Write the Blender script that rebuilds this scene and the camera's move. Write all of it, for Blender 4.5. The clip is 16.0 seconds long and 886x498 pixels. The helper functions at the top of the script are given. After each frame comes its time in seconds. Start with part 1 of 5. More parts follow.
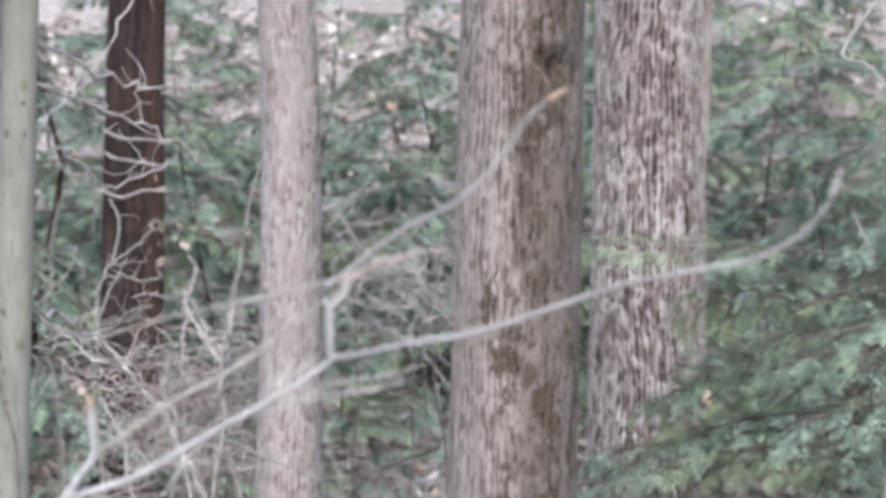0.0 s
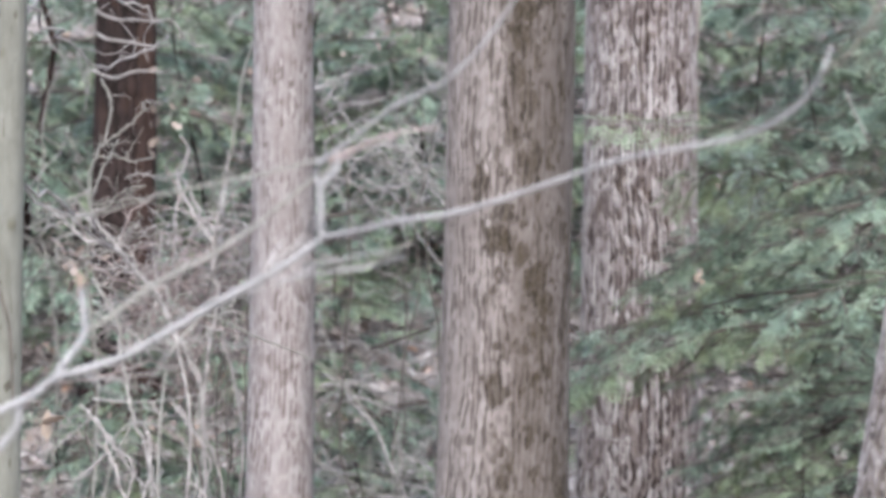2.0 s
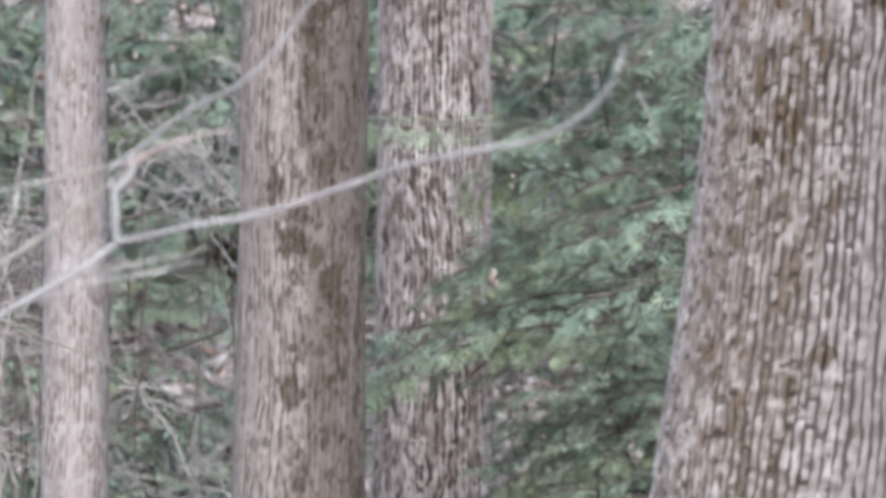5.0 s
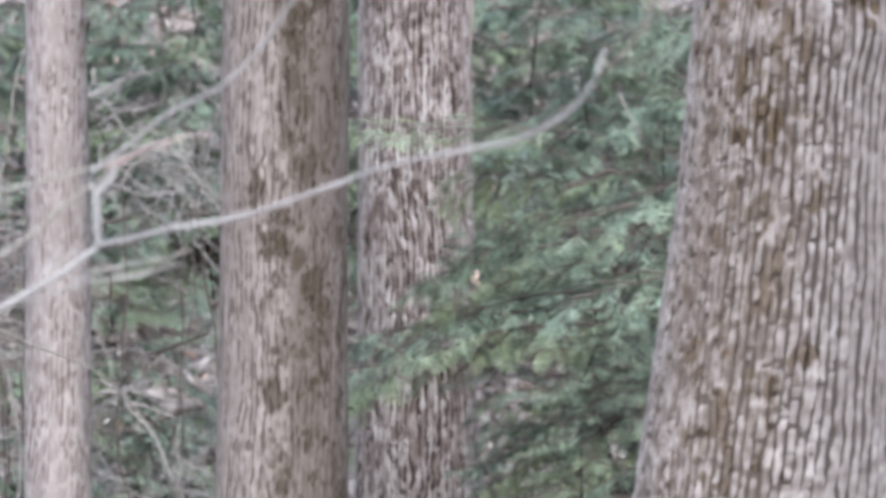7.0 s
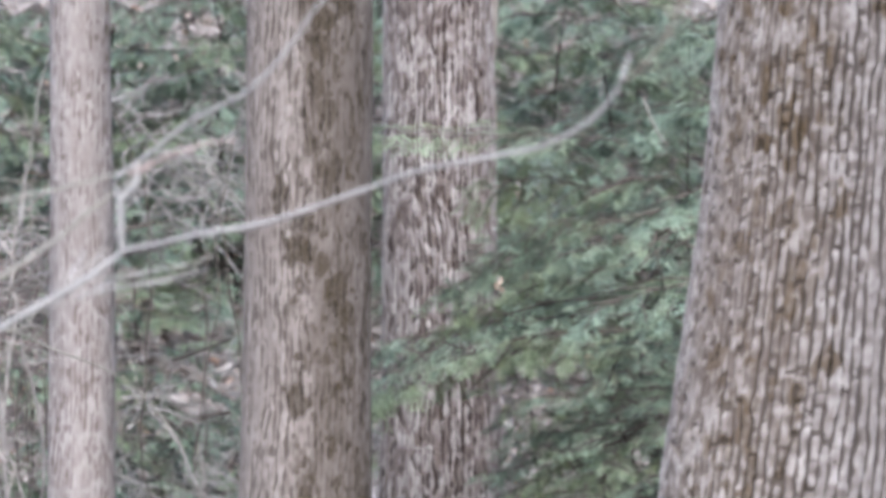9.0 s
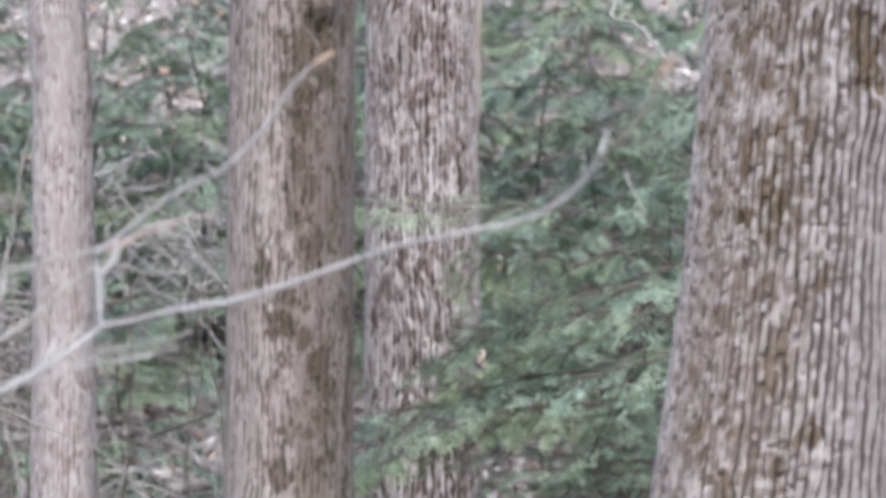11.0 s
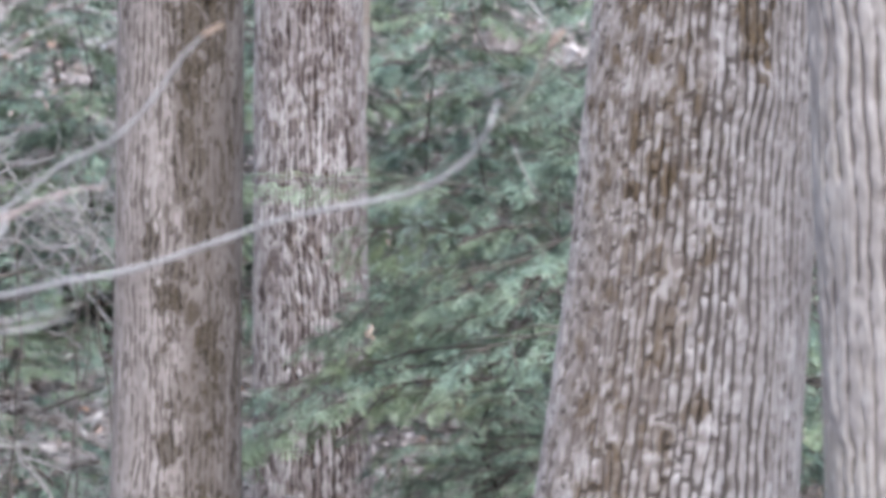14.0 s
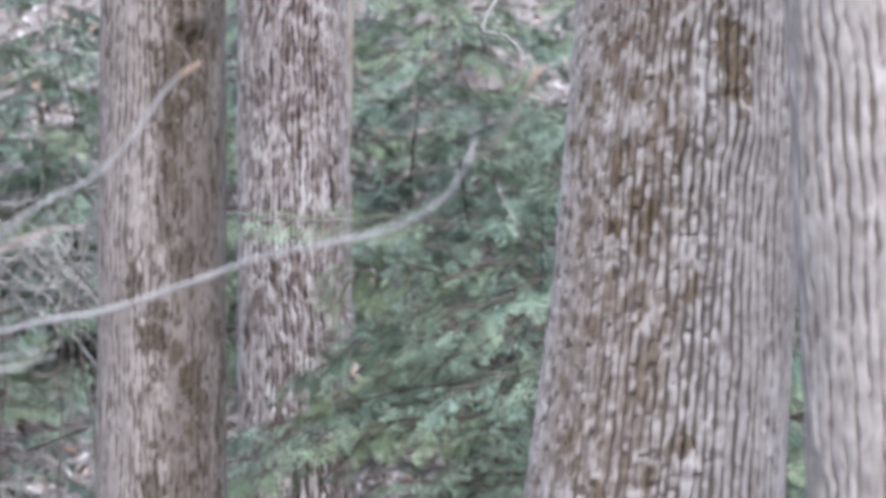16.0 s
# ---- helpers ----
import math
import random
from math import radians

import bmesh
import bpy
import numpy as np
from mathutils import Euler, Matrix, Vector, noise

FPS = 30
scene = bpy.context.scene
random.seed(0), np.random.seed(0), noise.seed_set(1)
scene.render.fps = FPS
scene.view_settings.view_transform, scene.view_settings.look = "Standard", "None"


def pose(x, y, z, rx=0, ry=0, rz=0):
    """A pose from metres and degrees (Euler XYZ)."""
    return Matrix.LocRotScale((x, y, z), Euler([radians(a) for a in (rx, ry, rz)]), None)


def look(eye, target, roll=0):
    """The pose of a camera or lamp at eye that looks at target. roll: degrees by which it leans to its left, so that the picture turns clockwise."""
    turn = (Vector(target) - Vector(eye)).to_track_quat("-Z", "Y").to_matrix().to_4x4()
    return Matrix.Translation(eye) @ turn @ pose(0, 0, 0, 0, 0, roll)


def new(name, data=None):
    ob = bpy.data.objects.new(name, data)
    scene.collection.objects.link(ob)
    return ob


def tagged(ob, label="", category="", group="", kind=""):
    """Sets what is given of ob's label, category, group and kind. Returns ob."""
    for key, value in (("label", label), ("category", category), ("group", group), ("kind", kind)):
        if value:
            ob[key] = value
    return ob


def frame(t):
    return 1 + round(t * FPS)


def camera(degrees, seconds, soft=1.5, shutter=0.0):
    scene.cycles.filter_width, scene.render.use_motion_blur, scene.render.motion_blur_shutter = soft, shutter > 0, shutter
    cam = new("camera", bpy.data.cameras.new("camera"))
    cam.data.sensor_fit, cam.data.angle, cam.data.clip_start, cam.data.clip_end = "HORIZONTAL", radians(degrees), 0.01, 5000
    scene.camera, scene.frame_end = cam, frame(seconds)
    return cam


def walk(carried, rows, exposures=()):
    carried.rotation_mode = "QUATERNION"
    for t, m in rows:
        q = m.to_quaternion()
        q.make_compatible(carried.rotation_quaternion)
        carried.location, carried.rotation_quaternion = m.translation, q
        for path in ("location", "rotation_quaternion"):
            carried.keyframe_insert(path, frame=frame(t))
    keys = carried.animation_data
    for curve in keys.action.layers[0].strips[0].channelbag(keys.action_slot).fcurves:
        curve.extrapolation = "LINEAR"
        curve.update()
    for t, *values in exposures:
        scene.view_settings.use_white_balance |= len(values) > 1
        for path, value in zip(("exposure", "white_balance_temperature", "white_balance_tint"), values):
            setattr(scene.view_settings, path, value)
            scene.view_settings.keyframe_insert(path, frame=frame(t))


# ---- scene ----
# ---------------------------------------------------------------- camera
LENS = 14.0
cam = camera(LENS, 16.0, soft=4.1)
# a long lens focused on the trunks, so that the limb close by is soft
cam.data.dof.use_dof, cam.data.dof.focus_distance, cam.data.dof.aperture_fstop = True, 11.0, cam.data.lens / 28.0
# seconds, yaw, pitch, roll (degrees), sideways and upward drift of the tripodless hand (metres)
ROWS = [
    (0, 2.076, 1.947, 0.308, 0.014, 0.002),
    (0.5, 2.740, 0.949, 0.460, 0.010, 0.000),
    (1, 2.219, 0.430, -0.065, 0.015, -0.003),
    (1.5, 2.364, 0.356, 0.125, 0.014, -0.006),
    (2, 1.974, 0.063, 0.168, 0.020, -0.004),
    (2.5, 1.407, -0.265, 0.281, 0.022, 0.003),
    (3, 0.840, -0.732, 0.417, 0.017, -0.001),
    (3.5, 0.007, -1.136, -0.304, 0.019, 0.000),
    (4, -0.518, -0.932, -0.334, 0.021, 0.003),
    (4.5, -1.228, -0.141, -0.168, 0.017, 0.002),
    (6.8, -1.385, 0.243, -0.404, 0.015, 0.000),
    (7, -1.592, 0.096, -0.594, 0.016, -0.001),
    (7.5, -1.818, -0.071, -0.783, 0.020, -0.000),
    (8, -1.447, 0.034, -0.610, 0.016, -0.001),
    (8.2, -1.324, -0.006, -0.500, 0.015, -0.000),
    (10.3, -1.113, 1.054, -0.553, 0.021, 0.001),
    (10.5, -1.357, 1.198, -0.310, 0.022, -0.001),
    (11, -1.463, 1.341, -0.615, 0.026, 0.004),
    (11.5, -1.300, 1.781, -0.690, 0.026, 0.005),
    (12, -1.576, 2.038, -0.484, 0.025, 0.001),
    (12.5, -2.190, 1.856, -0.320, 0.023, 0.000),
    (13, -2.843, 1.398, -0.335, 0.022, 0.000),
    (13.5, -3.159, 0.897, -0.395, 0.023, -0.004),
    (14, -3.238, 0.949, -0.546, 0.024, -0.003),
    (14.5, -3.322, 1.256, -0.641, 0.028, -0.002),
    (15, -3.373, 1.318, -0.621, 0.029, -0.005),
    (15.5, -3.220, 1.223, -0.704, 0.033, -0.006),
    (16, -3.445, 1.561, -0.944, 0.037, -0.006),
]


def hand_pose(yaw, pitch, roll, dx, dz):
    y, p = radians(yaw), radians(pitch)
    eye = Vector((dx, 0.0, 1.6 + dz))
    way = Vector((-math.sin(y) * math.cos(p), math.cos(y) * math.cos(p), math.sin(p)))
    return look(eye, eye + way, roll)


EXPOSURE = 2.15
walk(cam, [(t, hand_pose(*r)) for t, *r in ROWS],
     exposures=[(0.0, EXPOSURE, 5800, 4.5), (3.0, EXPOSURE, 5840, 4.5), (7.5, EXPOSURE, 5780, 4.5), (11.0, EXPOSURE, 5770, 4.5), (12.0, EXPOSURE, 5800, 4.5), (13.0, EXPOSURE, 5690, 4.5), (16.0, EXPOSURE, 5560, 4.5)])

# ---------------------------------------------------------------- light: overcast winter sky
world = bpy.data.worlds.new("overcast_sky")
scene.world = world
world.use_nodes = True
wn = world.node_tree
sky = wn.nodes.new("ShaderNodeTexSky")
sky.sky_type = "NISHITA"
sky.sun_disc = False
sky.sun_elevation = radians(48)
sky.sun_rotation = radians(176)
sky.air_density = 1.0
sky.dust_density = 5.0
wn.links.new(sky.outputs[0], wn.nodes["Background"].inputs[0])
wn.nodes["Background"].inputs[1].default_value = 0.15
sun = new("sun", bpy.data.lights.new("sun", "SUN"))
sun.data.energy = 1.5
sun.data.angle = radians(120)
sun.data.color = (1.0, 0.985, 0.97)
sun.matrix_world = look((1.2, -10, 6.8), (0, 6, 0))

# ---------------------------------------------------------------- noise on arrays


def hash3(i, j, k, seed):
    n = (i * 374761393 + j * 668265263 + k * 1274126177 + seed * 974634721) & 0xFFFFFFFF
    n = ((n ^ (n >> 13)) * 1103515245) & 0xFFFFFFFF
    n = (n ^ (n >> 16)) & 0xFFFF
    return n / 65535.0


def vnoise(x, y, z, seed=0):
    x, y, z = np.broadcast_arrays(np.asarray(x, float), np.asarray(y, float), np.asarray(z, float))
    i, j, k = (np.floor(a).astype(np.int64) for a in (x, y, z))
    fx, fy, fz = x - i, y - j, z - k
    fx, fy, fz = (f * f * (3 - 2 * f) for f in (fx, fy, fz))
    out = 0.0
    for a in (0, 1):
        for b in (0, 1):
            for c in (0, 1):
                w = (fx if a else 1 - fx) * (fy if b else 1 - fy) * (fz if c else 1 - fz)
                out = out + w * hash3(i + a, j + b, k + c, seed)
    return out * 2 - 1


def fbm(x, y, z, seed=0, octaves=4):
    total, amp = 0.0, 0.5
    for o in range(octaves):
        f = 2.0 ** o
        total = total + amp * vnoise(x * f, y * f, z * f, seed + o * 17)
        amp *= 0.5
    return total


def smooth(a, b, x):
    t = np.clip((x - a) / (b - a), 0, 1)
    return t * t * (3 - 2 * t)


def ground_z(x, y):
    """Flat wood floor that climbs into a hillside behind the trees and levels out on top."""
    x, y = np.asarray(x, float), np.asarray(y, float)
    d = y - 14.2
    climb = 0.47 * np.where(d > 0, d * d / (np.abs(d) + 1.2), 0)
    top = 15.0 * (1 - np.exp(-climb / 15.0))
    near = np.exp(-((np.abs(x) / 60) ** 2))
    return top * (0.35 + 0.65 * near) + 0.10 * fbm(x * 0.5, y * 0.5, 0.3, 5) + 0.05 * fbm(x * 2.1, y * 2.1, 0.7, 9) - 0.03


# ---------------------------------------------------------------- mesh helpers


def mesh_of(name, verts, faces, mats, attrs=None, smooth_shade=False, face_mats=None):
    """A mesh from vertex and face arrays; all faces of one array have the same corner count."""
    verts = np.asarray(verts, np.float32).reshape(-1, 3)
    groups = [np.asarray(f, np.int32) for f in (faces if isinstance(faces, list) else [faces]) if len(f)]
    me = bpy.data.meshes.new(name)
    me.vertices.add(len(verts))
    me.vertices.foreach_set("co", verts.ravel())
    loops = np.concatenate([g.ravel() for g in groups])
    sizes = np.concatenate([np.full(len(g), g.shape[1], np.int32) for g in groups])
    me.loops.add(len(loops))
    me.loops.foreach_set("vertex_index", loops)
    me.polygons.add(len(sizes))
    me.polygons.foreach_set("loop_start", np.concatenate([[0], np.cumsum(sizes)[:-1]]).astype(np.int32))
    if face_mats is not None:
        me.polygons.foreach_set("material_index", np.asarray(face_mats, np.int32))
    for m in (mats if isinstance(mats, (list, tuple)) else [mats]):
        me.materials.append(m)
    for key, values in (attrs or {}).items():
        at = me.attributes.new(key, "FLOAT", "POINT")
        at.data.foreach_set("value", np.asarray(values, np.float32).ravel())
    me.update(calc_edges=True)
    me.validate()
    if smooth_shade:
        me.shade_smooth()
    return me


def piece(name, me, parent=None, label="", at=None):
    ob = new(name, me)
    if parent is not None:
        ob.parent = parent
    if at is not None:
        ob.matrix_basis = at
    if label:
        tagged(ob, label)
    return ob


def thing(name, x, y, z, label, category, group="", kind=""):
    ob = new(name)
    ob.empty_display_size = 0.1
    ob.location = (x, y, z)
    return tagged(ob, label, category, group, kind)


def tube(pts, radii, sides=6, wobble=0.0, seed=0):
    """A tapered tube along a polyline: vertices and quads, with closed ends."""
    pts = np.asarray(pts, float)
    n = len(pts)
    tang = np.gradient(pts, axis=0)
    tang /= np.linalg.norm(tang, axis=1)[:, None] + 1e-9
    ref = np.array([0.31, 0.17, 0.93]) if abs(tang[:, 2]).mean() < 0.8 else np.array([1.0, 0.2, 0.0])
    a = np.cross(tang, ref)
    a /= np.linalg.norm(a, axis=1)[:, None] + 1e-9
    b = np.cross(tang, a)
    th = np.arange(sides) * 2 * np.pi / sides
    r = np.asarray(radii, float)[:, None] * np.ones(sides)
    if wobble:
        r = r * (1 + wobble * vnoise(pts[:, :1] * 40 + np.cos(th) * 1.3, pts[:, 1:2] * 40 + np.sin(th) * 1.3, pts[:, 2:] * 40, seed))
    v = pts[:, None, :] + r[..., None] * (np.cos(th)[None, :, None] * a[:, None, :] + np.sin(th)[None, :, None] * b[:, None, :])
    v = v.reshape(-1, 3)
    i, j = np.meshgrid(np.arange(n - 1), np.arange(sides), indexing="ij")
    k = (j + 1) % sides
    q = np.stack([i * sides + j, i * sides + k, (i + 1) * sides + k, (i + 1) * sides + j], -1).reshape(-1, 4)
    v = np.concatenate([v, pts[:1], pts[-1:]])
    c0, c1 = n * sides, n * sides + 1
    s = np.arange(sides)
    caps = np.concatenate([np.stack([np.full(sides, c0), (s + 1) % sides, s, s], -1)[:, :3],
                           np.stack([np.full(sides, c1), (n - 1) * sides + s, (n - 1) * sides + (s + 1) % sides], -1)])
    return v, q, caps


def join_tubes(tubes):
    vs, qs, cs, base = [], [], [], 0
    for v, q, c in tubes:
        vs.append(v), qs.append(q + base), cs.append(c + base)
        base += len(v)
    return np.concatenate(vs), [np.concatenate(qs), np.concatenate(cs)]


def spline(ctrl, n):
    """Catmull-Rom through a few control points."""
    p = np.asarray(ctrl, float)
    p = np.concatenate([2 * p[:1] - p[1:2], p, 2 * p[-1:] - p[-2:-1]])
    out = []
    for u in np.linspace(0, len(ctrl) - 1, n):
        i = min(int(u), len(ctrl) - 2)
        t = u - i
        a, b, c, d = p[i:i + 4]
        out.append(0.5 * (2 * b + (c - a) * t + (2 * a - 5 * b + 4 * c - d) * t * t + (3 * b - a - 3 * c + d) * t ** 3))
    return np.array(out)


# ---------------------------------------------------------------- materials


def nodes_of(name):
    m = bpy.data.materials.new(name)
    m.use_nodes = True
    nt = m.node_tree
    return m, nt, nt.nodes["Principled BSDF"]


def ramp(nt, fac, stops):
    n = nt.nodes.new("ShaderNodeValToRGB")
    e = n.color_ramp.elements
    while len(e) < len(stops):
        e.new(0.5)
    for el, (p, c) in zip(e, stops):
        el.position, el.color = p, (*c, 1)
    nt.links.new(fac, n.inputs[0])
    return n.outputs[0]


def mix(nt, fac, a, b):
    n = nt.nodes.new("ShaderNodeMix")
    n.data_type = "RGBA"
    for sock, v in ((n.inputs[0], fac), (n.inputs[6], a), (n.inputs[7], b)):
        if isinstance(v, (int, float)):
            sock.default_value = v
        elif isinstance(v, tuple):
            sock.default_value = (*v, 1)
        else:
            nt.links.new(v, sock)
    return n.outputs[2]


def noise_tex(nt, scale, stretch=(1, 1, 1), detail=4.0, rough=0.55, coords="Object"):
    tc = nt.nodes.new("ShaderNodeTexCoord")
    mp = nt.nodes.new("ShaderNodeMapping")
    mp.inputs["Scale"].default_value = stretch
    nt.links.new(tc.outputs[coords], mp.inputs[0])
    n = nt.nodes.new("ShaderNodeTexNoise")
    n.inputs["Scale"].default_value = scale
    n.inputs["Detail"].default_value = detail
    n.inputs["Roughness"].default_value = rough
    nt.links.new(mp.outputs[0], n.inputs[0])
    return n.outputs[0]


def attr(nt, key):
    n = nt.nodes.new("ShaderNodeAttribute")
    n.attribute_name = key
    return n.outputs["Fac"]


def step(nt, x, lo, hi):
    n = nt.nodes.new("ShaderNodeMapRange")
    n.interpolation_type = "SMOOTHSTEP"
    n.inputs[1].default_value, n.inputs[2].default_value = lo, hi
    nt.links.new(x, n.inputs[0])
    return n.outputs[0]


def times_(nt, a, b):
    n = nt.nodes.new("ShaderNodeMath")
    n.operation = "MULTIPLY"
    for s, v in zip(n.inputs, (a, b)):
        if isinstance(v, (int, float)):
            s.default_value = v
        else:
            nt.links.new(v, s)
    return n.outputs[0]


def bump(nt, bsdf, height, strength, dist=0.01):
    n = nt.nodes.new("ShaderNodeBump")
    n.inputs["Strength"].default_value = strength
    n.inputs["Distance"].default_value = dist
    nt.links.new(height, n.inputs["Height"])
    nt.links.new(n.outputs[0], bsdf.inputs["Normal"])


def bark(name, furrow, plate_lo, plate_hi, moss=(0.10, 0.085, 0.035), moss_amount=0.5, moss_scale=3.0, moss_edge=(0.52, 0.62)):
    """Bark: a darker colour in the furrows, weathered plates of uneven tone, stains and moss patches."""
    m, nt, bsdf = nodes_of(name)
    grain = noise_tex(nt, 60, (1, 1, 0.22), 5, 0.65)
    big = noise_tex(nt, 2.2, (1, 1, 0.6), 4, 0.6)
    tone = attr(nt, "tone")
    plates = mix(nt, tone, plate_lo, plate_hi)
    plates = mix(nt, step(nt, grain, 0.35, 0.7), mix(nt, 0.35, plates, furrow), plates)
    warm = mix(nt, step(nt, big, 0.38, 0.66), plates, mix(nt, 0.45, plates, tuple(0.8 * a for a in plate_lo)))
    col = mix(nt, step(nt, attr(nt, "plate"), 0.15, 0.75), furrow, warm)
    if moss_amount:
        patch = step(nt, noise_tex(nt, moss_scale, (1, 1, 0.55), 6, 0.7), *moss_edge)
        col = mix(nt, times_(nt, patch, moss_amount), col, moss)
        growth = mix(nt, step(nt, attr(nt, "plate"), 0.1, 0.9), tuple(0.5 * a for a in moss), tuple(1.9 * a for a in moss))
        speck = noise_tex(nt, 130, (1, 1, 0.5), 3, 0.6)
        growth = mix(nt, step(nt, speck, 0.42, 0.62), growth, mix(nt, 0.2, growth, plate_lo))
        growth = mix(nt, step(nt, grain, 0.5, 0.75), growth, tuple(0.5 * a for a in moss))
        col = mix(nt, times_(nt, attr(nt, "tint"), 0.8), col, mix(nt, 0.8, col, tuple(0.30 * a + 1.1 * b for a, b in zip(plate_lo, moss))))
        col = mix(nt, times_(nt, attr(nt, "moss"), 0.95), col, growth)
    nt.links.new(col, bsdf.inputs["Base Color"])
    bsdf.inputs["Roughness"].default_value = 0.92
    bsdf.inputs["Specular IOR Level"].default_value = 0.04
    bump(nt, bsdf, grain, 0.5, 0.006)
    return m


def wood(name, lo, hi, scale=25, rough=0.85, stretch=(1, 1, 1)):
    m, nt, bsdf = nodes_of(name)
    n = noise_tex(nt, scale, stretch, 5, 0.6)
    big = noise_tex(nt, scale * 0.12, (1, 1, 1), 3, 0.5)
    col = mix(nt, step(nt, n, 0.3, 0.7), lo, hi)
    col = mix(nt, step(nt, big, 0.4, 0.7), col, mix(nt, 0.5, col, lo))
    nt.links.new(col, bsdf.inputs["Base Color"])
    bsdf.inputs["Roughness"].default_value = rough
    bsdf.inputs["Specular IOR Level"].default_value = 0.25
    bump(nt, bsdf, n, 0.3, 0.004)
    return m


def foliage(name, stops, rough=0.5, through_light=0.22):
    """Needles: shaded bases and lit tips put into the tone, uneven from needle to needle, some light coming through."""
    m, nt, bsdf = nodes_of(name)
    geo = nt.nodes.new("ShaderNodeNewGeometry")
    big = noise_tex(nt, 1.4, (1, 1, 1), 4, 0.6)
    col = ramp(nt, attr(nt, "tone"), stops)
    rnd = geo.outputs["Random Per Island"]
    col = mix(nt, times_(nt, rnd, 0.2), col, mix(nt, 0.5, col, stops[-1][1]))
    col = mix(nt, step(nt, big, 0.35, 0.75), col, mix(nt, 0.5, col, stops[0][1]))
    fresh = noise_tex(nt, 1.9, (1, 1, 1), 5, 0.7)
    col = mix(nt, step(nt, fresh, 0.5, 0.64), col, mix(nt, 0.36, col, (0.165, 0.18, 0.07)))
    whole = nt.nodes.new("ShaderNodeObjectInfo").outputs["Random"]
    col = mix(nt, step(nt, whole, 0.6, 0.75), col, mix(nt, 0.3, col, (0.17, 0.185, 0.075)))
    nt.links.new(col, bsdf.inputs["Base Color"])
    bsdf.inputs["Roughness"].default_value = rough
    bsdf.inputs["Specular IOR Level"].default_value = 0.32
    tr = nt.nodes.new("ShaderNodeBsdfTranslucent")
    nt.links.new(col, tr.inputs[0])
    both = nt.nodes.new("ShaderNodeMixShader")
    both.inputs[0].default_value = through_light
    nt.links.new(bsdf.outputs[0], both.inputs[1])
    nt.links.new(tr.outputs[0], both.inputs[2])
    nt.links.new(both.outputs[0], nt.nodes["Material Output"].inputs[0])
    return m


MAT = {
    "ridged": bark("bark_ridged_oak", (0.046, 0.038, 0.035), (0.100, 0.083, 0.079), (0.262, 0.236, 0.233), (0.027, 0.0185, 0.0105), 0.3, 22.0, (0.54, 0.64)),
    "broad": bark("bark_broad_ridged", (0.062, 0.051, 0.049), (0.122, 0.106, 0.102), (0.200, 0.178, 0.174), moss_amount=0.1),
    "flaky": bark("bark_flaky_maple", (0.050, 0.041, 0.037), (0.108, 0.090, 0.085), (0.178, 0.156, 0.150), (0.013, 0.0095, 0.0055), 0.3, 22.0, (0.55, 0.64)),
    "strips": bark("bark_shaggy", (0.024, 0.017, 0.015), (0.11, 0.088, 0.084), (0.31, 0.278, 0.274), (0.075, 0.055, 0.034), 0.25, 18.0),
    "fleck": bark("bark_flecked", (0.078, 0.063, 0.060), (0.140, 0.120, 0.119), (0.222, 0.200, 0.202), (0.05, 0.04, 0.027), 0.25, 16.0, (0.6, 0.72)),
    "smooth": bark("bark_smooth_grey_green", (0.052, 0.047, 0.037), (0.096, 0.093, 0.082), (0.132, 0.129, 0.115), (0.035, 0.032, 0.024), 0.25, 4.0),
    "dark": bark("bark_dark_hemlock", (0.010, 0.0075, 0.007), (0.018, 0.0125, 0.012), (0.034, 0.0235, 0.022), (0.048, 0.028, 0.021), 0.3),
    "palesap": bark("bark_pale_sapling", (0.10, 0.075, 0.06), (0.15, 0.125, 0.112), (0.225, 0.198, 0.184), (0.12, 0.088, 0.062), 0.3, 9.0),
    "dead": wood("dead_limb_wood", (0.119, 0.111, 0.114), (0.187, 0.177, 0.181), 18),
    "greylimb": wood("grey_limb_bark", (0.112, 0.106, 0.107), (0.18, 0.171, 0.172), 18),
    "cut": wood("broken_wood", (0.12, 0.083, 0.064), (0.185, 0.138, 0.112), 40),
    "twig": wood("pale_twig_bark", (0.13, 0.115, 0.111), (0.262, 0.241, 0.236), 20),
    "greytwig": wood("grey_twig_bark", (0.105, 0.098, 0.088), (0.19, 0.178, 0.165), 20),
    "bramble": wood("red_brown_bramble_bark", (0.11, 0.083, 0.079), (0.215, 0.176, 0.171), 20),
    "redtwig": wood("reddish_twig_bark", (0.15, 0.115, 0.11), (0.23, 0.185, 0.18), 20),
    "darkwood": wood("dark_damp_wood", (0.028, 0.022, 0.019), (0.07, 0.056, 0.048), 30),
    "hemwood": wood("hemlock_twig_bark", (0.042, 0.034, 0.029), (0.092, 0.076, 0.066), 30),
    "stone": wood("lichen_grey_stone", (0.15, 0.16, 0.16), (0.29, 0.31, 0.31), 9),
    "palelog": wood("bleached_log_wood", (0.14, 0.125, 0.12), (0.25, 0.23, 0.227), 12),
    # needle colours run from painted inner shade up to painted highlights
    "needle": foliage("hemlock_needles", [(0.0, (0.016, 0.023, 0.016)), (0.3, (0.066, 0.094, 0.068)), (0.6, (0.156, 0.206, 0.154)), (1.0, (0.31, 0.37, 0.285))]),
}


